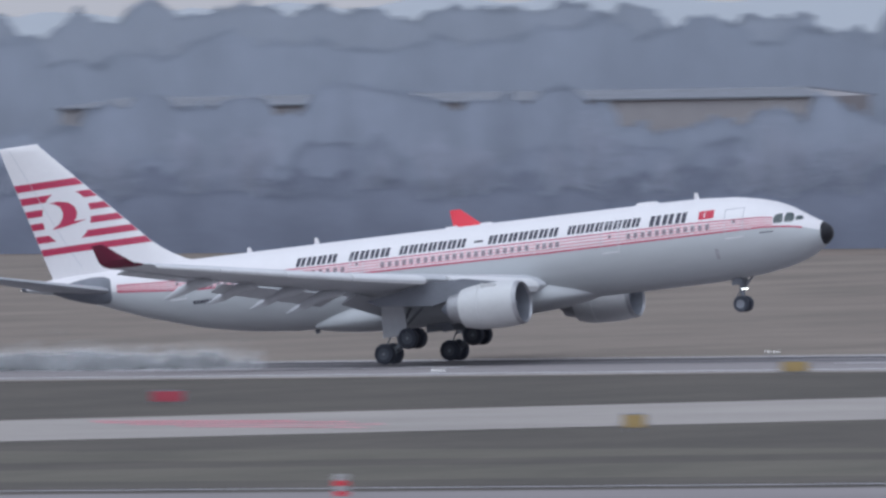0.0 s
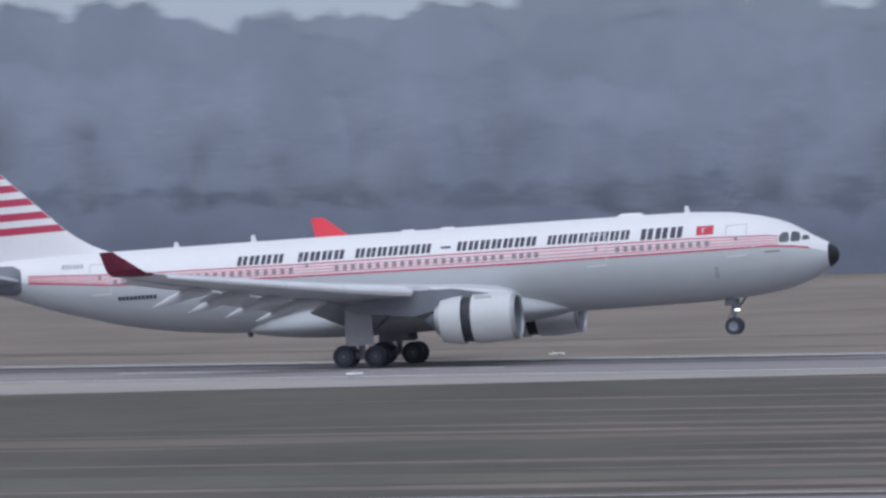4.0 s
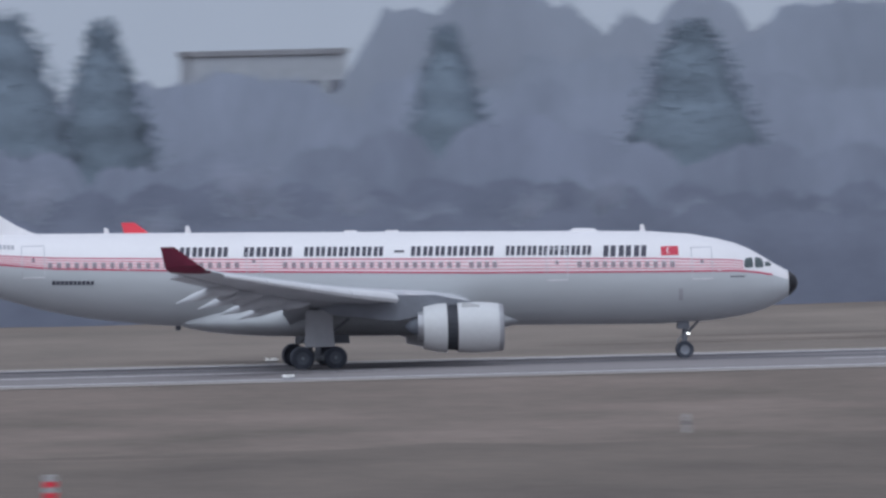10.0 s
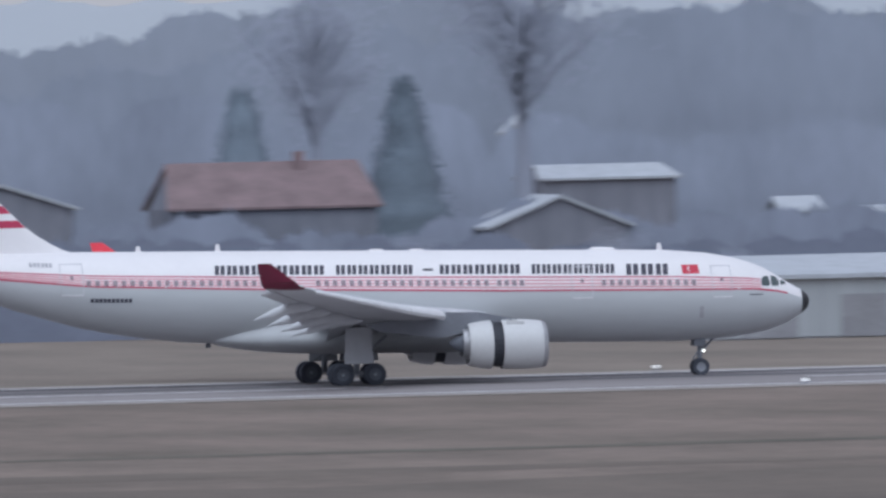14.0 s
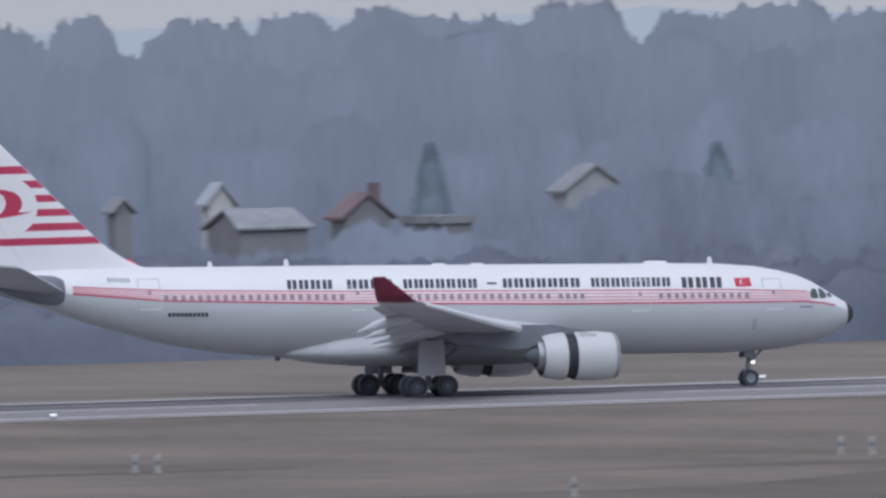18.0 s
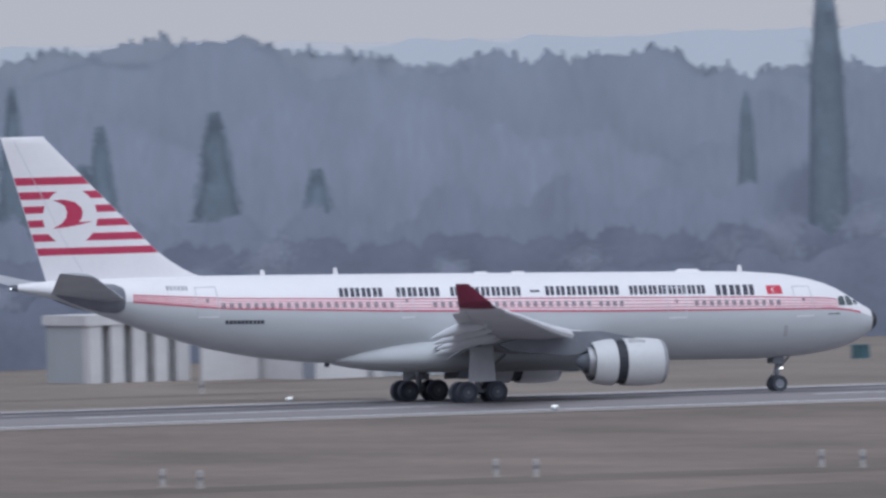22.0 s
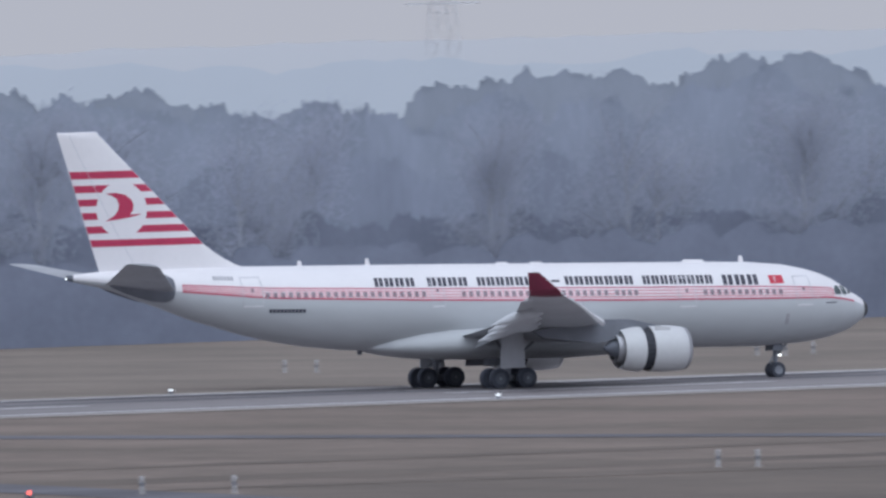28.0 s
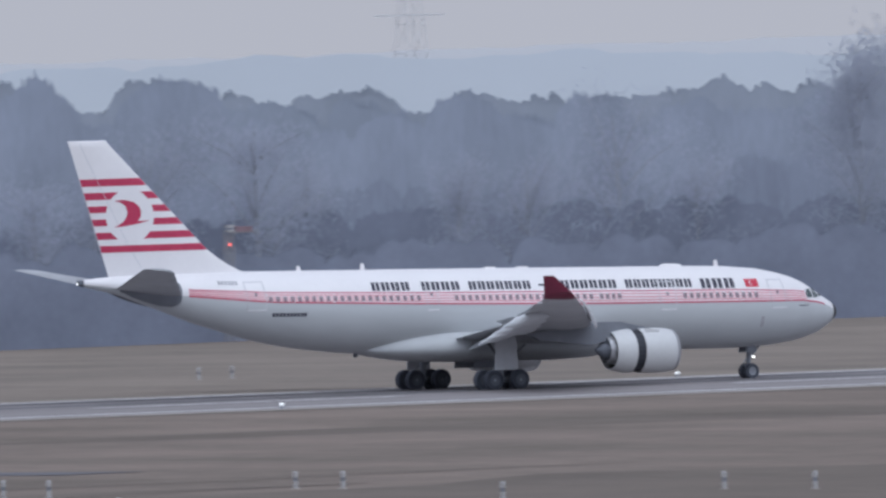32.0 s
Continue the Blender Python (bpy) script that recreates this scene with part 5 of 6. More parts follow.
# ---- buildings and masts beyond the field ----
def house(name, x0, x1, y, base, eave, ridge, wall, roof, label, depth=9.0, along=True, rows=1, cols=3, door=False, chimney=False, category="house", group=""):
    """A house with walls, gabled or flat roof, windows with frames and sills, and a chimney."""
    w = x1 - x0
    t = thing(name, label, category, pose((x0 + x1) / 2, y, base), group)
    h, d, e, g = w / 2, depth, eave - base, ridge - base
    part("wall", Mesh().box(-h, h, 0, 0.3, -0.5, e), wall, t)
    part("wall", Mesh().box(-h, h, d - 0.3, d, -0.5, e), wall, t)
    part("wall", Mesh().box(-h, -h + 0.3, 0.3, d - 0.3, -0.5, e), wall, t)
    part("wall", Mesh().box(h - 0.3, h, 0.3, d - 0.3, -0.5, e), wall, t)
    if g - e < 0.6:
        part("roof", Mesh().box(-h - 0.25, h + 0.25, -0.25, d + 0.25, e, max(g, e + 0.25)), roof, t)
    elif along:
        for s in (0, 1):
            y0, y1 = (-0.4, d / 2) if s == 0 else (d + 0.4, d / 2)
            part("roof", Mesh().add([(-h - 0.4, y0, e - 0.1), (h + 0.4, y0, e - 0.1), (h + 0.4 - 0.06 * w, y1, g), (-h - 0.4 + 0.06 * w, y1, g),
                                     (-h - 0.4, y0, e + 0.1), (h + 0.4, y0, e + 0.1), (h + 0.4 - 0.06 * w, y1, g + 0.2), (-h - 0.4 + 0.06 * w, y1, g + 0.2)],
                                    [(0, 1, 2, 3), (7, 6, 5, 4), (0, 4, 5, 1), (1, 5, 6, 2), (2, 6, 7, 3), (3, 7, 4, 0)]), roof, t)
        for s in (-1, 1):
            part("gable", Mesh().add([(s * h, 0.2, e), (s * h, d - 0.2, e), (s * (h - 0.05 * w), d / 2, g), (s * (h - 0.2), 0.2, e), (s * (h - 0.2), d - 0.2, e), (s * (h - 0.2 - 0.05 * w), d / 2, g)],
                                     [(0, 1, 2), (5, 4, 3), (0, 3, 4, 1), (1, 4, 5, 2), (2, 5, 3, 0)]), wall, t)
    else:
        for s in (-1, 1):
            part("roof", Mesh().prism([(s * (h + 0.4), e - 0.15), (s * (h + 0.4), e + 0.08), (0, g + 0.22), (0, g)], -0.4, d + 0.4), roof, t)
        for yy in (0.0, d - 0.3):
            part("gable", Mesh().prism([(-h, e), (h, e), (0, g)], yy, yy + 0.3), wall, t)
    for j in range(rows):
        for i in range(cols):
            cx = -h + w * (i + 0.5) / cols
            z0 = e * (0.5 if rows == 1 else (0.16 + 0.5 * j))
            ww, hh = min(0.6, w / cols * 0.3), min(1.3, e * 0.3)
            win = part("window", Mesh().box(cx - ww, cx + ww, -0.05, 0.05, z0, z0 + hh), WINDOW, t)
            part("sill", Mesh().box(cx - ww - 0.1, cx + ww + 0.1, -0.14, 0.0, z0 - 0.1, z0), wall, win)
            part("frame", Mesh().box(cx - ww - 0.08, cx + ww + 0.08, -0.03, 0.03, z0 + hh, z0 + hh + 0.1), wall, win)
    if door:
        part("door", Mesh().box(-0.5, 0.5, -0.06, 0.04, -0.3, min(2.1, e * 0.8)), SHADOWMETAL, t)
    if chimney:
        part("chimney", Mesh().box(h * 0.3, h * 0.3 + 0.7, d / 2 - 0.9, d / 2 - 0.2, g - 0.8, g + 0.9), roof, t)
    return t


def home(x0, x1, y, eave, ridge, roof=None, along=True, label="pale rendered house among bare trees", rows=1, cols=3, chimney=True, wall=None, depth=8.0):
    b = rise((x0 + x1) / 2, y)
    house("house", x0, x1, y, b, eave, ridge, wall or RENDER, roof or TILES, label, depth, along, rows, cols, False, chimney, "house", "houses behind the airfield")


home(81.1, 88.8, 1400, 12.6, 13.7, SLATE, True, "pale house with grey roof in woods", 1, 3, True)
home(96.0, 100.7, 1400, 12.9, 13.7, SLATE, False, "small pale house in dark woods", 1, 2, True)
home(235.1, 247.0, 1480, 12.8, 14.7, TILES, True, "long house with dull red tiled roof", 1, 5, True)
home(229.9, 235.0, 1370, 9.3, 10.5, STONE, True, "small pale house below the conifers", 1, 3, False)
home(215.3, 222.4, 1335, 7.5, 7.8, STONE, True, "low pale flat-roofed outbuilding", 1, 4, False)
home(272.5, 283.3, 1345, 8.8, 10.5, STONE, False, "wide shed with pale gabled roof", 0, 0, False, DULLWALL)
home(290.6, 306.1, 1345, 8.5, 11.7, TILES, True, "broad house with dull red tiled roof", 1, 5, True, DULLWALL)
home(311.3, 321.4, 1330, 6.8, 8.9, STONE, False, "low shed with grey gabled roof", 0, 0, False, DULLWALL)
home(331.6, 342.1, 1400, 9.6, 10.5, STONE, True, "long shed with a pale roof behind trees", 0, 0, False, DULLWALL)
home(343.2, 346.0, 1460, 12.8, 14.3, STONE, False, "narrow white gabled house on the hillside", 1, 1, False, WHITEWALL, 2.5)
home(333.0, 335.9, 1330, 7.4, 8.4, STONE, True, "small outbuilding with a white roof", 0, 0, False, DULLWALL, 4.0)
home(338.6, 340.8, 1330, 6.9, 7.6, STONE, True, "small outbuilding with a white roof", 0, 0, False, RENDER, 3.0)
home(341.9, 347.8, 1331, 6.9, 7.3, STONE, True, "long low outbuilding with a white roof", 0, 0, False, DULLWALL, 4.0)
home(349.7, 350.5, 1335, 8.1, 8.9, STONE, False, "small white gabled house in woods", 0, 0, False, WHITEWALL, 2.0)
home(356.6, 357.8, 1342, 10.6, 11.8, STONE, False, "small white gabled house in woods", 0, 0, False, RENDER, 2.0)
home(358.7, 362.4, 1345, 9.6, 11.5, TILES, True, "house with a dull red roof in woods", 1, 3, False, HAZEBRICK, 4.0)
home(362.6, 363.4, 1330, 8.0, 8.8, STONE, False, "small white gabled house in woods", 0, 0, False, WHITEWALL, 2.0)
home(373.0, 377.0, 1338, 9.4, 11.3, TILES, True, "house with a dull red roof in woods", 1, 3, False, HAZEBRICK, 4.0)
home(378.6, 383.0, 1345, 9.4, 12.0, TILES, False, "gabled house with a dull red roof", 1, 2, False, HAZEBRICK, 4.0)
home(399.2, 402.4, 1340, 9.6, 10.8, SLATE, True, "white house with pale roof on the slope", 2, 3, True)
home(423.2, 428.5, 1330, 8.4, 9.7, SLATE, True, "pale grey house among bare trees", 1, 2, False)
home(425.6, 427.5, 1345, 10.1, 11.6, STONE, False, "narrow white gabled house among bare trees", 1, 1, False, WHITEWALL, 2.0)
home(416.7, 417.9, 1340, 9.8, 10.7, SLATE, False, "slim pale gabled house among bare trees", 1, 1, False, RENDER, 2.0)
home(434.6, 438.2, 1340, 8.9, 10.6, TILES, False, "small house with dull red roof", 1, 2, True, None, 3.5)
home(438.6, 441.2, 1330, 8.4, 9.0, SLATE, True, "small pale house behind the field", 1, 2, False)
home(460.5, 465.3, 1365, 10.2, 12.1, SLATE, False, "pale gabled house on the wooded slope", 1, 2, False, SHED, 3.5)
home(503.7, 506.0, 1440, 12.6, 13.0, STONE, False, "small white house high on the slope", 1, 1, False)
home(495.8, 497.6, 1345, 6.8, 7.3, STONE, True, "small white house behind the field", 1, 2, False)
home(486.5, 488.3, 1345, 7.2, 7.7, STONE, True, "small white outbuilding behind the field", 1, 2, False)
home(760.0, 763.5, 1430, 10.5, 11.8, STONE, False, "white house behind the bare trees", 2, 2, False)
home(-60.2, -56.6, 1530, 17.6, 18.7, STONE, True, "tall pale house on the hillside", 1, 2, False, WHITEWALL, 4.0)
home(-53.6, -52.5, 1530, 16.6, 17.3, STONE, False, "narrow pale house on the hillside", 0, 0, False, SHED, 3.0)
home(-380.8, -377.6, 1640, 15.6, 16.3, STONE, True, "pale house high on the wooded slope", 1, 2, False)
home(-406.6, -403.4, 1640, 12.5, 13.6, STONE, False, "pale gabled house in the woods", 1, 2, False)
home(210.0, 211.5, 1400, 12.9, 13.7, TILES, False, "small house with pinkish gable", 1, 1, False)
# long apartment block and industrial halls on the hillside
house("apartment_block", -812, -721, 1900, rise(-750, 1900), 13.7, 14.6, HAZEWALL, HAZEROOF, "long pale apartment block on the hillside", 14, True, 1, 14, False, False, "building")
b = rise(100, 1750)
hall = house("industrial_hall", 91.3, 124, 1750, b, 18.6, 21.5, SHED, STONE, "large pale industrial hall on the hillside", 20, True, 1, 9, False, False, "building")
house("industrial_tower", 81.4, 91.2, 1750, b, 27.0, 27.4, STONE, STONE, "tall pale industrial tower block", 14, True, 2, 2, False, False, "building")

house("office_block", 142, 156.5, 1750, b, 16.9, 17.4, STONE, SLATE, "pale flat-roofed office block on the hillside", 14, True, 2, 7, False, False, "building")


def hangar(name, x0, x1, y, eave, ridge, label, gates, clad=SHED, top=STONE):
    """A clad shed with a low gabled roof, wall panels and gates."""
    t = thing(name, label, "hangar", pose(x0, y, 0))
    w = x1 - x0
    n = max(3, int(w / 2.4))
    for i in range(n):
        part("panel", Mesh().box(w * i / n + 0.03, w * (i + 1) / n - 0.03, 0, 0.2, 0.15, eave), clad, t)
    part("wall", Mesh().box(0, w, 0.08, 0.3, 0, eave), SLATE, t)
    part("wall", Mesh().box(0, 0.25, 0.3, 14, 0, eave), clad, t)
    part("wall", Mesh().box(w - 0.25, w, 0.3, 14, 0, eave), clad, t)
    part("roof", Mesh().add([(-0.4, -0.5, eave - 0.05), (w + 0.4, -0.5, eave - 0.05), (w + 0.4, 7, ridge), (-0.4, 7, ridge), (-0.4, -0.5, eave + 0.25), (w + 0.4, -0.5, eave + 0.25), (w + 0.4, 7, ridge + 0.3), (-0.4, 7, ridge + 0.3)],
                            [(0, 1, 2, 3), (7, 6, 5, 4), (0, 4, 5, 1), (1, 5, 6, 2), (2, 6, 7, 3), (3, 7, 4, 0)]), top, t, "pale metal roof")
    part("roof", Mesh().add([(-0.4, 14.4, eave - 0.05), (w + 0.4, 14.4, eave - 0.05), (w + 0.4, 7, ridge), (-0.4, 7, ridge), (-0.4, 14.4, eave + 0.25), (w + 0.4, 14.4, eave + 0.25), (w + 0.4, 7, ridge + 0.3), (-0.4, 7, ridge + 0.3)],
                            [(3, 2, 1, 0), (4, 5, 6, 7), (1, 5, 4, 0), (2, 6, 5, 1), (3, 7, 6, 2), (0, 4, 7, 3)]), top, t, "pale metal roof")
    for a, c in gates:
        part("gate", Mesh().box(a, c, -0.08, 0.0, 0.1, eave * 0.72), SLATE, t, "grey roller gate")
    for a in (0.3, w - 0.3):
        part("obstacle_light", Mesh().tube([(a, 0.2, eave + 0.25), (a, 0.2, eave + 0.6)], [0.12, 0.08], 8), RED, t, "red obstacle light")
    return t


hangar("hangar", 302.5, 320.6, 1228, 4.1, 5.3, "long pale grey hangar with a white roof", ((2, 6), (9, 14)))
hangar("hangar", -157.0, -138.2, 1300, 7.2, 7.6, "pale grey shed with a white roof", ((8, 13),))
hangar("hangar", -109.4, -103.6, 1305, 5.2, 5.9, "low grey-green airfield shed with pale roof", ((2, 4.5),), GREYGREEN, STONE)
hangar("hangar", -113.4, -109.9, 1312, 4.6, 5.0, "small grey airfield shed with a low roof", ((1, 2.4),), SLATE, SLATE)
# the fire station by the runway: white block with windows and gates
st = thing("airfield_station", "white two-storey airfield building with roller gates", "building", pose(485.5, 1207, 0))
part("wall", Mesh().box(0, 11.3, 0, 9, 0, 5.5), WHITEWALL, st)
part("roof", Mesh().box(-0.2, 11.5, -0.2, 9.2, 5.5, 5.8), SLATE, st)
for a in (0.2, 3.0, 5.6):
    w = part("window", Mesh().box(a, a + 0.9, -0.06, 0.05, 3.55, 4.65), WINDOW, st)
    part("frame", Mesh().box(a - 0.08, a + 0.98, -0.03, 0.02, 3.47, 3.55), SLATE, w)
for a in (7.5, 9.4):
    w = part("window", Mesh().box(a, a + 0.6, -0.06, 0.05, 2.9 + (a - 7.5) * 0.5, 3.5 + (a - 7.5) * 0.5), WINDOW, st)
    part("frame", Mesh().box(a - 0.06, a + 0.66, -0.03, 0.02, 2.84 + (a - 7.5) * 0.5, 2.9 + (a - 7.5) * 0.5), SLATE, w)
part("downpipe", Mesh().tube([(5.0, -0.12, 0), (5.0, -0.12, 5.4)], [0.2, 0.2], 8), SLATE, st)
part("gate", Mesh().box(6.0, 10.7, -0.1, 0.0, 0.05, 2.5), SHED, st, "grey roller gate")
part("door", Mesh().box(0.0, 0.9, -0.08, 0.0, 0.0, 2.1), WINDOW, st)
an = thing("arcade_annex", "white annex with tall pillars and dark openings", "building", pose(473.4, 1216, 0))
part("wall", Mesh().box(0, 7.4, 1.2, 8, 0, 4.4), SHED, an, "grey recessed wall")
part("roof", Mesh().box(-0.2, 7.6, -0.1, 8.2, 4.0, 4.7), WHITEWALL, an)
for i in range(5):
    part("pillar", Mesh().box(0.0 + 1.62 * i, 0.95 + 1.62 * i, 0, 1.2, 0, 4.0), WHITEWALL, an)
for i in (1, 2, 3):
    part("window", Mesh().box(0.95 + 1.68 * i, 1.55 + 1.68 * i, 1.1, 1.25, 0.7, 2.4), SLATE, an)
wl_ = thing("white_wall", "long low white airfield wall", "wall", pose(480.9, 1214, 0))
part("wall", Mesh().box(0, 4.2, 0, 0.4, 0, 3.0), WHITEWALL, wl_)
part("coping", Mesh().box(-0.1, 4.3, -0.1, 0.5, 3.0, 3.15), SLATE, wl_)
cn = thing("dark_container", "dark teal storage container on the grass", "container", pose(499.6, 1204, 0))
part("body", Mesh().box(0, 5.5, 0, 2.4, 0.15, 1.3), TEAL, cn)
for i in range(9):
    part("rib", Mesh().box(0.15 + 0.6 * i, 0.35 + 0.6 * i, -0.05, 0.0, 0.2, 1.25), TEAL, cn)
part("skid", Mesh().box(0.2, 5.3, 0.2, 2.2, 0, 0.15), SHADOWMETAL, cn)
rk = thing("red_shelter", "small red shelter with white roof", "shelter", pose(501.0, 1215, 0))
part("wall", Mesh().box(0, 3.2, 0, 3, 0, 2.6), TOWERRED, rk)
part("roof", Mesh().box(-0.2, 3.4, -0.2, 3.2, 2.6, 2.9, 0.1), STONE, rk)
dm = thing("white_dome", "small white dome cover on the grass", "dome", pose(501.6, 1211, 0))
part("shell", Mesh().loft([[(1.0 * math.cos(e) * math.cos(a), 1.0 * math.cos(e) * math.sin(a), 0.9 + 1.0 * math.sin(e)) for a in (2 * math.pi * i / 16 for i in range(16))] for e in (0, 0.4, 0.8, 1.2, 1.5)]), STONE, dm, smooth=True)
part("plinth", Mesh().tube([(0, 0, 0), (0, 0, 0.9)], [1.0, 1.0], 16), SLATE, dm)


def lattice(t, w0, w1, z0, z1, bands, mats, r=0.09):
    """Corner legs, rings and crossed braces of a square lattice tower, band by band."""
    for i in range(bands):
        a, b = z0 + (z1 - z0) * i / bands, z0 + (z1 - z0) * (i + 1) / bands
        wa, wb = w0 + (w1 - w0) * i / bands, w0 + (w1 - w0) * (i + 1) / bands
        m = mats[i % 2]
        c0 = [(-wa, -wa, a), (wa, -wa, a), (wa, wa, a), (-wa, wa, a)]
        c1 = [(-wb, -wb, b), (wb, -wb, b), (wb, wb, b), (-wb, wb, b)]
        for k in range(4):
            n = (k + 1) % 4
            part("leg", Mesh().tube([c0[k], c1[k]], [r, r], 6), m, t)
            part("brace", Mesh().tube([c0[k], c1[n]], [r * 0.6, r * 0.6], 5), m, t)
            part("brace", Mesh().tube([c0[n], c1[k]], [r * 0.6, r * 0.6], 5), m, t)
            part("rail", Mesh().tube([c1[k], c1[n]], [r, r], 5), m, t)


# radar tower
tw = thing("radar_tower", "red and white lattice radar tower with striped cab", "tower", pose(232.7, 1290, 0, 0, 0, 5))
lattice(tw, 3.9, 3.9, 0.0, 6.7, 3, (PANELGREY, PANELGREY), 0.12)
for cx, cy in ((-3.9, -3.9), (3.9, -3.9), (3.9, 3.9), (-3.9, 3.9)):
    part("leg", Mesh().box(cx - 0.18, cx + 0.18, cy - 0.18, cy + 0.18, 6.7, 13.9), PANELGREY, tw)
for z0, z1, m in ((6.95, 8.75, PANELRED), (8.85, 10.25, PANELGREY), (10.5, 12.2, PANELRED)):
    for k in range(6):
        a = -3.7 + 7.4 * k / 6
        for yy in (-3.9, 3.84):
            part("infill_panel", Mesh().box(a + 0.08, a + 1.15, yy, yy + 0.06, z0, z1), m, tw)
        for xx in (-3.9, 3.84):
            part("infill_panel", Mesh().box(xx, xx + 0.06, a + 0.08, a + 1.15, z0, z1), m, tw)
for z in (6.8, 10.35):
    part("floor_deck", Mesh().box(-4.0, 4.0, -4.0, 4.0, z - 0.09, z + 0.09), TOWERWHITE, tw, "white floor edge")
part("platform", Mesh().box(-3.6, 3.9, -3.6, 3.6, 13.9, 14.3), DULL, tw, "dark service platform")
part("neck", Mesh().tube([(0, 0, 10.4), (0, 0, 13.2), (0, 0, 14.0)], [1.0, 1.2, 2.8], 14), DULL, tw)
for i in range(16):
    a0, a1 = 2 * math.pi * i / 16, 2 * math.pi * (i + 1) / 16
    part("cab_panel", Mesh().add([(3.0 * math.cos(a), 3.0 * math.sin(a), z) for z in (14.3, 16.5) for a in (a0, a1)] + [(2.8 * math.cos(a), 2.8 * math.sin(a), z) for z in (14.3, 16.5) for a in (a0, a1)],
                                 [(0, 1, 3, 2), (4, 6, 7, 5), (0, 2, 6, 4), (1, 5, 7, 3), (2, 3, 7, 6), (0, 4, 5, 1)]), (CABRED, TOWERWHITE)[i % 2], tw)
part("cab_roof", Mesh().tube([(0, 0, 16.45), (0, 0, 16.7)], [3.05, 2.7], 16), TOWERWHITE, tw)
part("pedestal", Mesh().tube([(0, 0, 16.7), (0, 0, 17.3), (0, 0, 17.6)], [0.9, 0.8, 1.2], 12), TOWERRED, tw)
part("radar_aerial", Mesh().box(-2.5, 2.5, -0.5, 0.5, 17.6, 18.1, 0.0), CABRED, tw, "red radar aerial bar")
part("boom", Mesh().tube([(-3.0, 0, 16.0), (-5.0, 0, 16.0)], [0.08, 0.06], 6), SHADOWMETAL, tw)
# glide path mast with its hut
ms = thing("glide_path_mast", "red and white banded lattice mast", "mast", pose(-386.6, 1250, 0))
lattice(ms, 0.55, 0.42, 0.0, 15.8, 11, (TOWERRED, TOWERWHITE), 0.08)
for z in (5.0, 10.0, 15.2):
    part("aerial_panel", Mesh().box(-0.45, 0.45, -0.8, -0.55, z, z + 0.5), TOWERWHITE, ms)
hut = thing("equipment_hut", "red and white striped equipment hut", "hut", pose(-382.8, 1249, 0))
for i in range(5):
    part("wall_panel", Mesh().box(-2.6 + 1.04 * i, -1.56 + 1.04 * i, 0, 2.4, 0, 1.75), (TOWERRED, TOWERWHITE)[i % 2], hut)
part("roof", Mesh().box(-2.8, 2.8, -0.2, 2.6, 1.75, 1.95), TOWERWHITE, hut)
# near mast at the terrace's edge of the field
nm = thing("obstacle_mast", "tall red and white banded steel mast", "mast", pose(-37.75, 272.8, 0))
for i in range(9):
    part("band", Mesh().tube([(0, 0, 1.92 + 2.75 * i - 1.92 * (i == 0)), (0, 0, 1.92 + 2.75 * (i + 1))], [0.27, 0.27], 18), (MASTRED, TOWERWHITE)[(i + 1) % 2], nm, smooth=True)
for i in range(24):
    part("rung", Mesh().tube([(0.27, 0, 1.0 + i), (0.52, 0, 1.0 + i)], [0.025, 0.025], 6), STEEL, nm)
part("cable_ladder", Mesh().box(0.40, 0.72, -0.1, 0.1, 0, 25.5), SLATE, nm, "grey cable tray")
part("foot_plate", Mesh().tube([(0, 0, 0), (0, 0, 0.15)], [0.7, 0.6], 14), CONCRETE, nm)
# parked aircraft near the terrace: its fin top shows
pk = thing("parked_airliner", "parked airliner with a dark navy tail fin", "airplane", pose(-104.2, 264.0, 0, 0, 0, 20))
part("fin", Mesh().loft([[(x + 0.0 + c * u, v * c * 0.06, z) for u, v in ((0, 0), (0.1, 1), (0.4, 1.4), (0.8, 0.8), (1, 0), (0.8, -0.8), (0.4, -1.4), (0.1, -1))] for z, x, c in ((6.2, 0.5, 6.6), (8.0, -0.1, 5.4), (12.5, -1.0, 3.4), (14.12, -1.4, 2.9), (14.34, -1.45, 2.75))]), NAVY, pk, "dark navy tail fin", smooth=True)
part("fuselage", Mesh().loft([[(x, rr * math.cos(a), zc + rr * math.sin(a)) for a in (2 * math.pi * i / 20 for i in range(20))] for x, rr, zc in ((-4.5, 0.2, 5.4), (-2, 0.8, 5.0), (2, 1.5, 4.3), (6, 1.95, 3.85), (12, 2.0, 3.8), (26, 2.0, 3.8), (29, 1.6, 3.6), (31, 0.9, 3.4), (31.8, 0.1, 3.3))]), WHITE, pk, smooth=True)
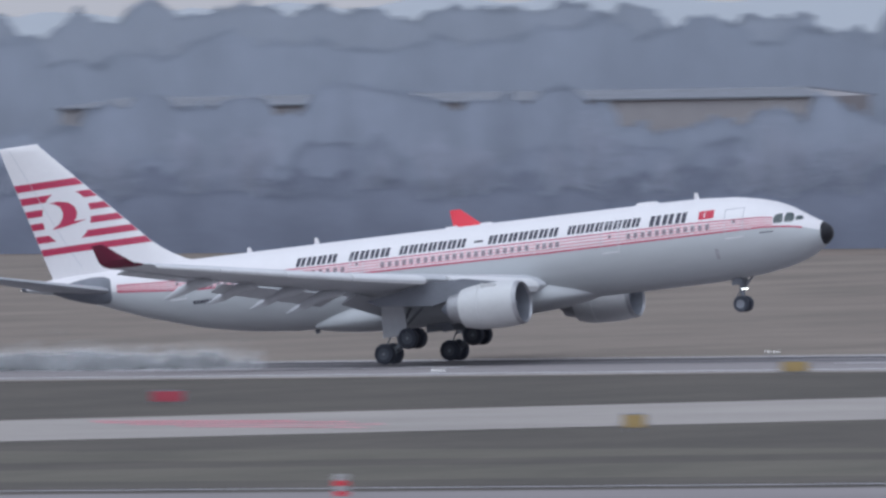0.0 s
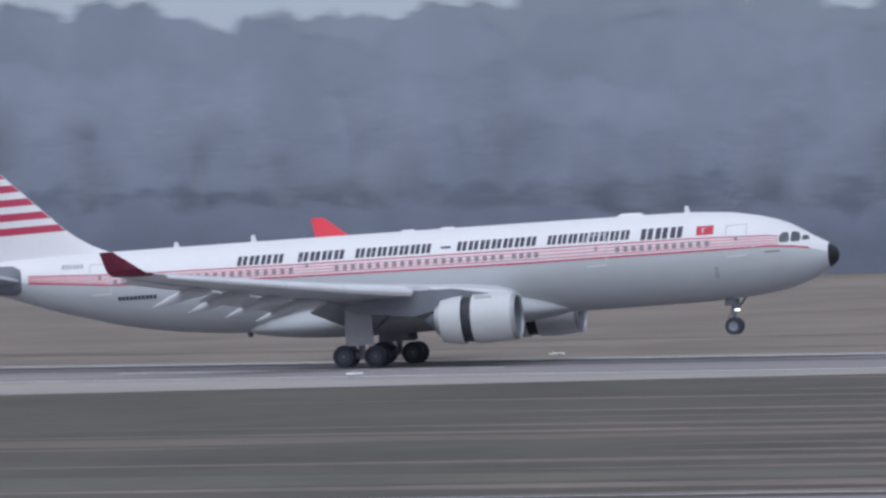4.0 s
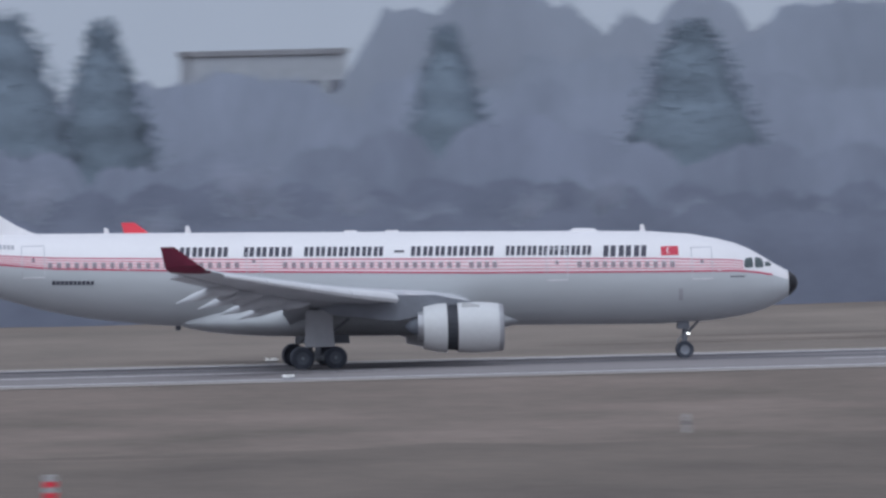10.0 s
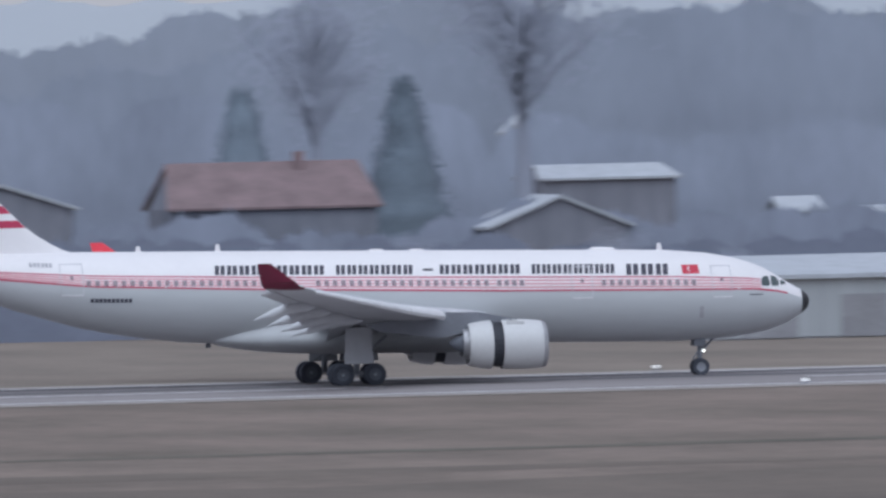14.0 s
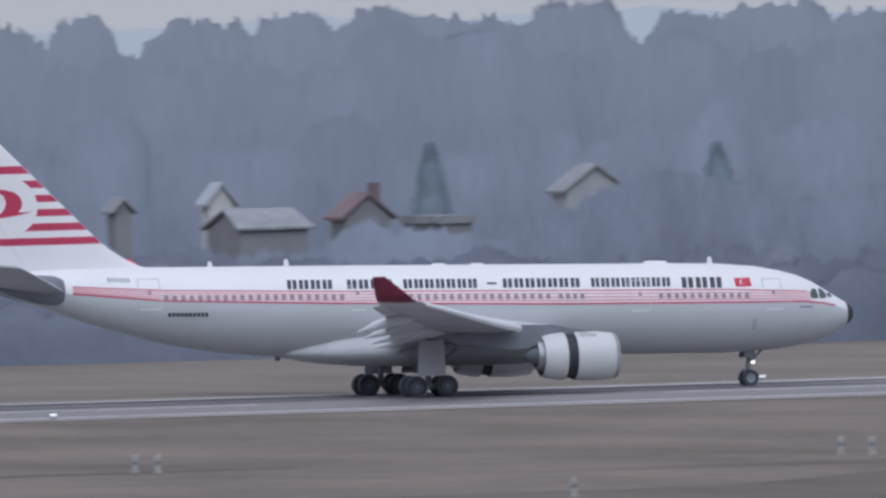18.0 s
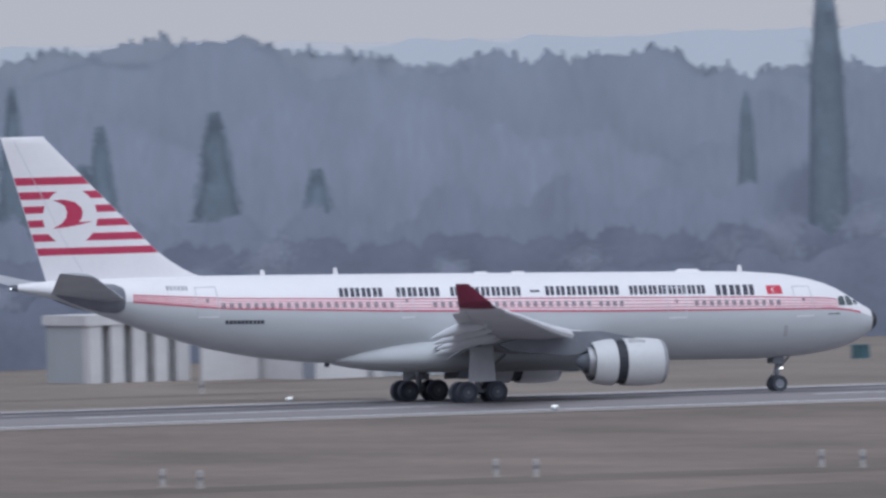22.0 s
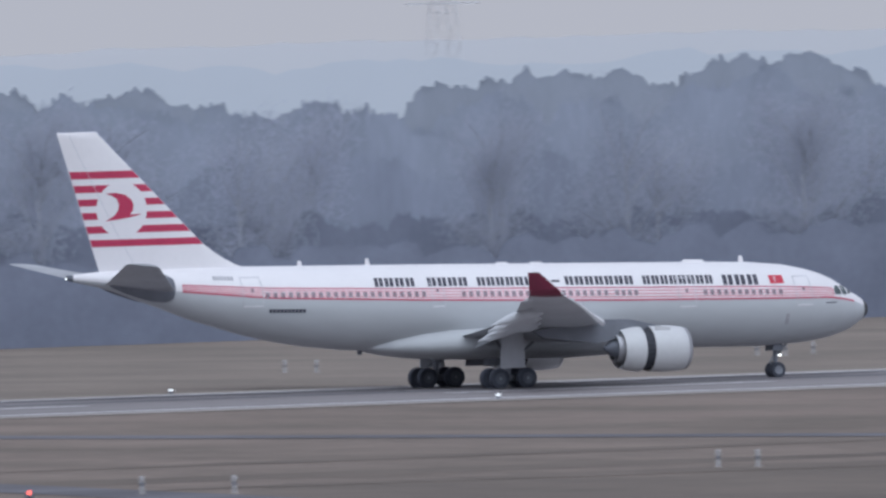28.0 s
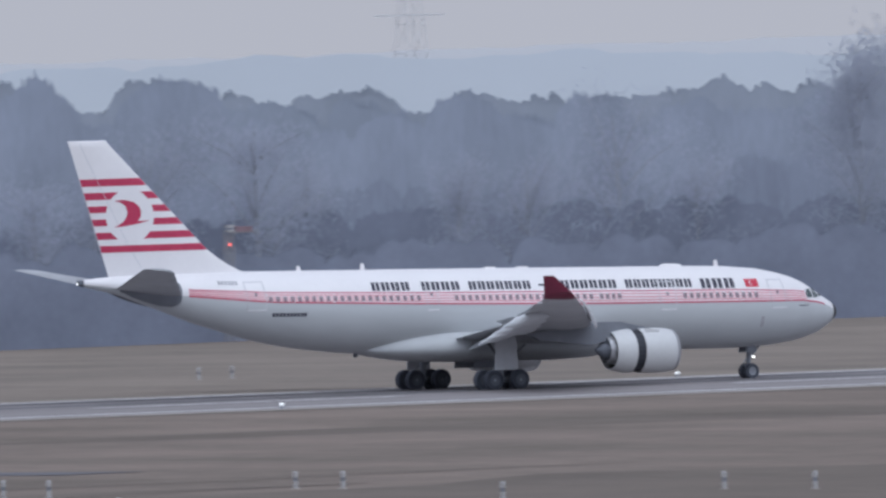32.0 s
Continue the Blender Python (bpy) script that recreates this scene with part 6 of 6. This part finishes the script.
for s in (-1, 1):
    part("tailplane", Mesh().add([(0, s * 0.6, 5.3), (3.2, s * 0.6, 5.3), (0.4, s * 5.8, 5.7), (-0.9, s * 5.8, 5.7), (0, s * 0.6, 5.5), (3.2, s * 0.6, 5.5), (0.4, s * 5.8, 5.78), (-0.9, s * 5.8, 5.78)], [(0, 1, 2, 3), (7, 6, 5, 4), (0, 4, 5, 1), (1, 5, 6, 2), (2, 6, 7, 3), (3, 7, 4, 0)]), WINGGREY, pk)
    part("wing", Mesh().add([(11, s * 1.8, 2.7), (17, s * 1.8, 2.7), (10.5, s * 17, 3.9), (9, s * 17, 3.9), (11, s * 1.8, 3.2), (17, s * 1.8, 3.2), (10.5, s * 17, 4.05), (9, s * 17, 4.05)], [(0, 1, 2, 3), (7, 6, 5, 4), (0, 4, 5, 1), (1, 5, 6, 2), (2, 6, 7, 3), (3, 7, 4, 0)]), WINGGREY, pk)
    part("main_gear", Mesh().tube([(13, s * 3.8, 0.0), (13, s * 3.8, 2.9)], [0.5, 0.2], 10), RUBBER, pk)
part("nose_gear", Mesh().tube([(28, 0, 0.0), (28, 0, 2.2)], [0.35, 0.15], 10), RUBBER, pk)
# far ridge: chapel, flat building, power pylons
ch = thing("chapel", "chapel with a tall spire in painted haze", "church", pose(1349, 2900, rise(1349, 2900)))
part("nave", Mesh().box(-4.5, 9.5, 0, 10, 0, 13.5), FARSTONE, ch)
part("tower", Mesh().box(-1.4, 1.4, 0, 2.8, 13.0, 20.0), FARSTONE, ch)
part("spire", Mesh().tube([(0, 1.4, 20.0), (0, 1.4, 22.0), (0, 1.4, 26.5)], [1.6, 1.0, 0.1], 8), FARSTONE, ch)
house("ridge_building", 1311, 1329, 2900, rise(1320, 2900), 26.8, 27.2, FARSTONE, FARSTONE, "flat-roofed ridge building in painted haze", 12, True, 0, 0, False, False, "building")
for x in (1600.0, 1708.0, 1818.0):
    py = thing("power_pylon", "grey steel power pylon paled by painted haze", "pylon", pose(x, 3000, rise(x, 3000)))
    lattice(py, 3.4, 0.7, 0, 38, 7, (PYLON, PYLON), 0.07)
    for z, w in ((23.2, 7.5), (29, 9.5), (34, 6)):
        part("crossarm", Mesh().box(-w, w, -0.2, 0.2, z, z + 0.3), PYLON, py)
# small red and white object behind the undergrowth
ob_ = thing("light_mast", "steel mast with a red lamp and signal boxes", "mast", pose(777.9, 1334, 0))
lattice(ob_, 0.4, 0.3, 0, 8.9, 5, (SLATE, SLATE), 0.04)
part("lamp", Mesh().tube([(-0.2, -0.45, 7.75), (-0.2, -0.45, 8.0)], [0.07, 0.06], 10), BEACON, ob_, "lit red lamp")
for z in (8.85, 9.2):
    part("light_box", Mesh().box(-0.25, 0.35, -0.4, 0.2, z, z + 0.2), TOWERWHITE, ob_, "white signal box")
part("signal_board", Mesh().box(0.6, 2.2, -0.1, 0.1, 8.85, 9.3), PANELRED, ob_, "dull red board")
part("board_arm", Mesh().tube([(0.0, 0, 8.8), (2.5, 0, 8.8)], [0.06, 0.06], 6), SLATE, ob_)


RUN_Y, YAW = 1115.21, -2.167


def craft(s, pitch, lift):
    """The aircraft's pose: its way along the runway, nose-up pitch in degrees and height."""
    return pose(s, RUN_Y, lift, 0, -pitch, YAW)


def motions():
    walk(aircraft, [
        (0.0, craft(-456.72, 6.670, 0.611)),
        (0.5, craft(-424.31, 5.776, 0.010)),
        (1.0, craft(-392.30, 5.146, 0.012)),
        (1.5, craft(-360.68, 5.311, 0.051)),
        (2.0, craft(-329.47, 5.625, -0.017)),
        (2.5, craft(-298.70, 5.573, 0.233)),
        (3.0, craft(-268.39, 5.119, -0.199)),
        (3.5, craft(-238.54, 4.633, 0.021)),
        (4.0, craft(-209.17, 4.000, 0.016)),
        (4.5, craft(-180.27, 3.366, 0.011)),
        (5.0, craft(-151.87, 2.733, 0.005)),
        (5.5, craft(-123.97, 2.099, 0.000)),
        (6.0, craft(-96.57, 1.355, -0.004)),
        (6.5, craft(-69.72, 0.641, -0.007)),
        (7.0, craft(-43.51, 0.000, 0.000)),
        (7.5, craft(-18.05, 0.000, 0.000)),
        (8.0, craft(6.62, 0.000, 0.000)),
        (8.5, craft(30.50, 0.000, 0.000)),
        (9.0, craft(53.61, 0.000, 0.000)),
        (9.5, craft(76.03, 0.000, 0.000)),
        (10.0, craft(97.84, 0.000, 0.000)),
        (10.5, craft(119.11, 0.000, 0.000)),
        (11.0, craft(139.87, 0.000, 0.000)),
        (11.5, craft(160.12, 0.000, 0.000)),
        (12.0, craft(179.81, 0.000, 0.000)),
        (12.5, craft(198.87, 0.000, 0.000)),
        (13.0, craft(217.19, 0.000, 0.000)),
        (13.5, craft(234.71, 0.000, 0.000)),
        (14.0, craft(251.47, 0.000, 0.000)),
        (14.5, craft(267.55, 0.000, 0.000)),
        (15.0, craft(283.00, 0.000, 0.000)),
        (15.5, craft(297.91, 0.000, 0.000)),
        (16.0, craft(312.30, 0.000, 0.000)),
        (16.5, craft(326.18, 0.000, 0.000)),
        (17.0, craft(339.58, 0.000, 0.000)),
        (17.5, craft(352.54, 0.000, 0.000)),
        (18.0, craft(365.06, 0.000, 0.000)),
        (18.5, craft(377.21, 0.000, 0.000)),
        (19.0, craft(389.10, 0.000, 0.000)),
        (19.5, craft(400.78, 0.000, 0.000)),
        (20.0, craft(412.37, 0.000, 0.000)),
        (20.5, craft(423.89, 0.000, 0.000)),
        (21.0, craft(435.36, 0.000, 0.000)),
        (21.5, craft(446.77, 0.000, 0.000)),
        (22.0, craft(458.07, 0.000, 0.000)),
        (22.5, craft(469.24, 0.000, 0.000)),
        (23.0, craft(480.30, 0.000, 0.000)),
        (23.5, craft(491.26, 0.000, 0.000)),
        (24.0, craft(502.17, 0.000, 0.000)),
        (24.5, craft(513.03, 0.000, 0.000)),
        (25.0, craft(523.84, 0.000, 0.000)),
        (25.5, craft(534.56, 0.000, 0.000)),
        (26.0, craft(545.20, 0.000, 0.000)),
        (26.5, craft(555.73, 0.000, 0.000)),
        (27.0, craft(566.17, 0.000, 0.000)),
        (27.5, craft(576.49, 0.000, 0.000)),
        (28.0, craft(586.70, 0.000, 0.000)),
        (28.5, craft(596.80, 0.000, 0.000)),
        (29.0, craft(606.78, 0.000, 0.000)),
        (29.5, craft(616.63, 0.000, 0.000)),
        (30.0, craft(626.40, 0.000, 0.000)),
        (30.5, craft(636.04, 0.000, 0.000)),
        (31.0, craft(645.61, 0.000, 0.000)),
        (31.5, craft(655.09, 0.000, 0.000)),
        (32.0, craft(664.56, 0.000, 0.000)),
    ])
    # four-wheel bogies hang nose-up until the wheels bear
    for bogie, late in ((bogie_right, 0.0), (bogie_left, 0.6)):
        place = bogie.matrix_basis.translation.copy()
        walk(bogie, [(t, pose(*place, 0, a, 0)) for t, a in (
            (0.0, -24), (1.0 + late, -18), (1.7 + late, -6), (2.4 + late, 4.8), (3.5, 4.8),
            (5.5, 2), (7.0, 0), (32.0, 0))])
    # the wings bend up under load; the left one's extra lift fits the view
    for wing, way in ((wing_right, -1), (wing_left, 1)):
        place = wing.matrix_basis.translation.copy()
        more = ((0, 2.9), (1, 3.5), (2, 2.9), (3.5, 2.4), (5.5, 3.2), (6.5, 3.0), (7.6, 1.8), (9, 1.75), (11, 1.7), (32, 1.7)) if way > 0 else ((0, 0), (32, 0))
        walk(wing, [(t, pose(*place, way * (a + lerp(t, more)), 0, 0)) for t, a in (
            (0.0, 2.6), (1.0, 2.0), (2.0, 1.4), (3.5, 1.2), (5.5, 0.1), (6.5, -0.7), (7.0, -0.8), (7.6, 0.0), (9.0, 0.0), (11.0, 0.0), (32.0, 0.0))])
    # the reverser sleeves slide aft after touchdown
    for sleeve in sleeves:
        place = sleeve.matrix_basis.translation.copy()
        walk(sleeve, [(t, pose(place.x - d, place.y, place.z)) for t, d in (
            (0.0, 0.0), (1.7, 0.0), (2.1, 0.12), (2.8, 0.62), (32.0, 0.62))])
    for puff, t0, rows in puffs:
        walk(puff, rows)


motions()
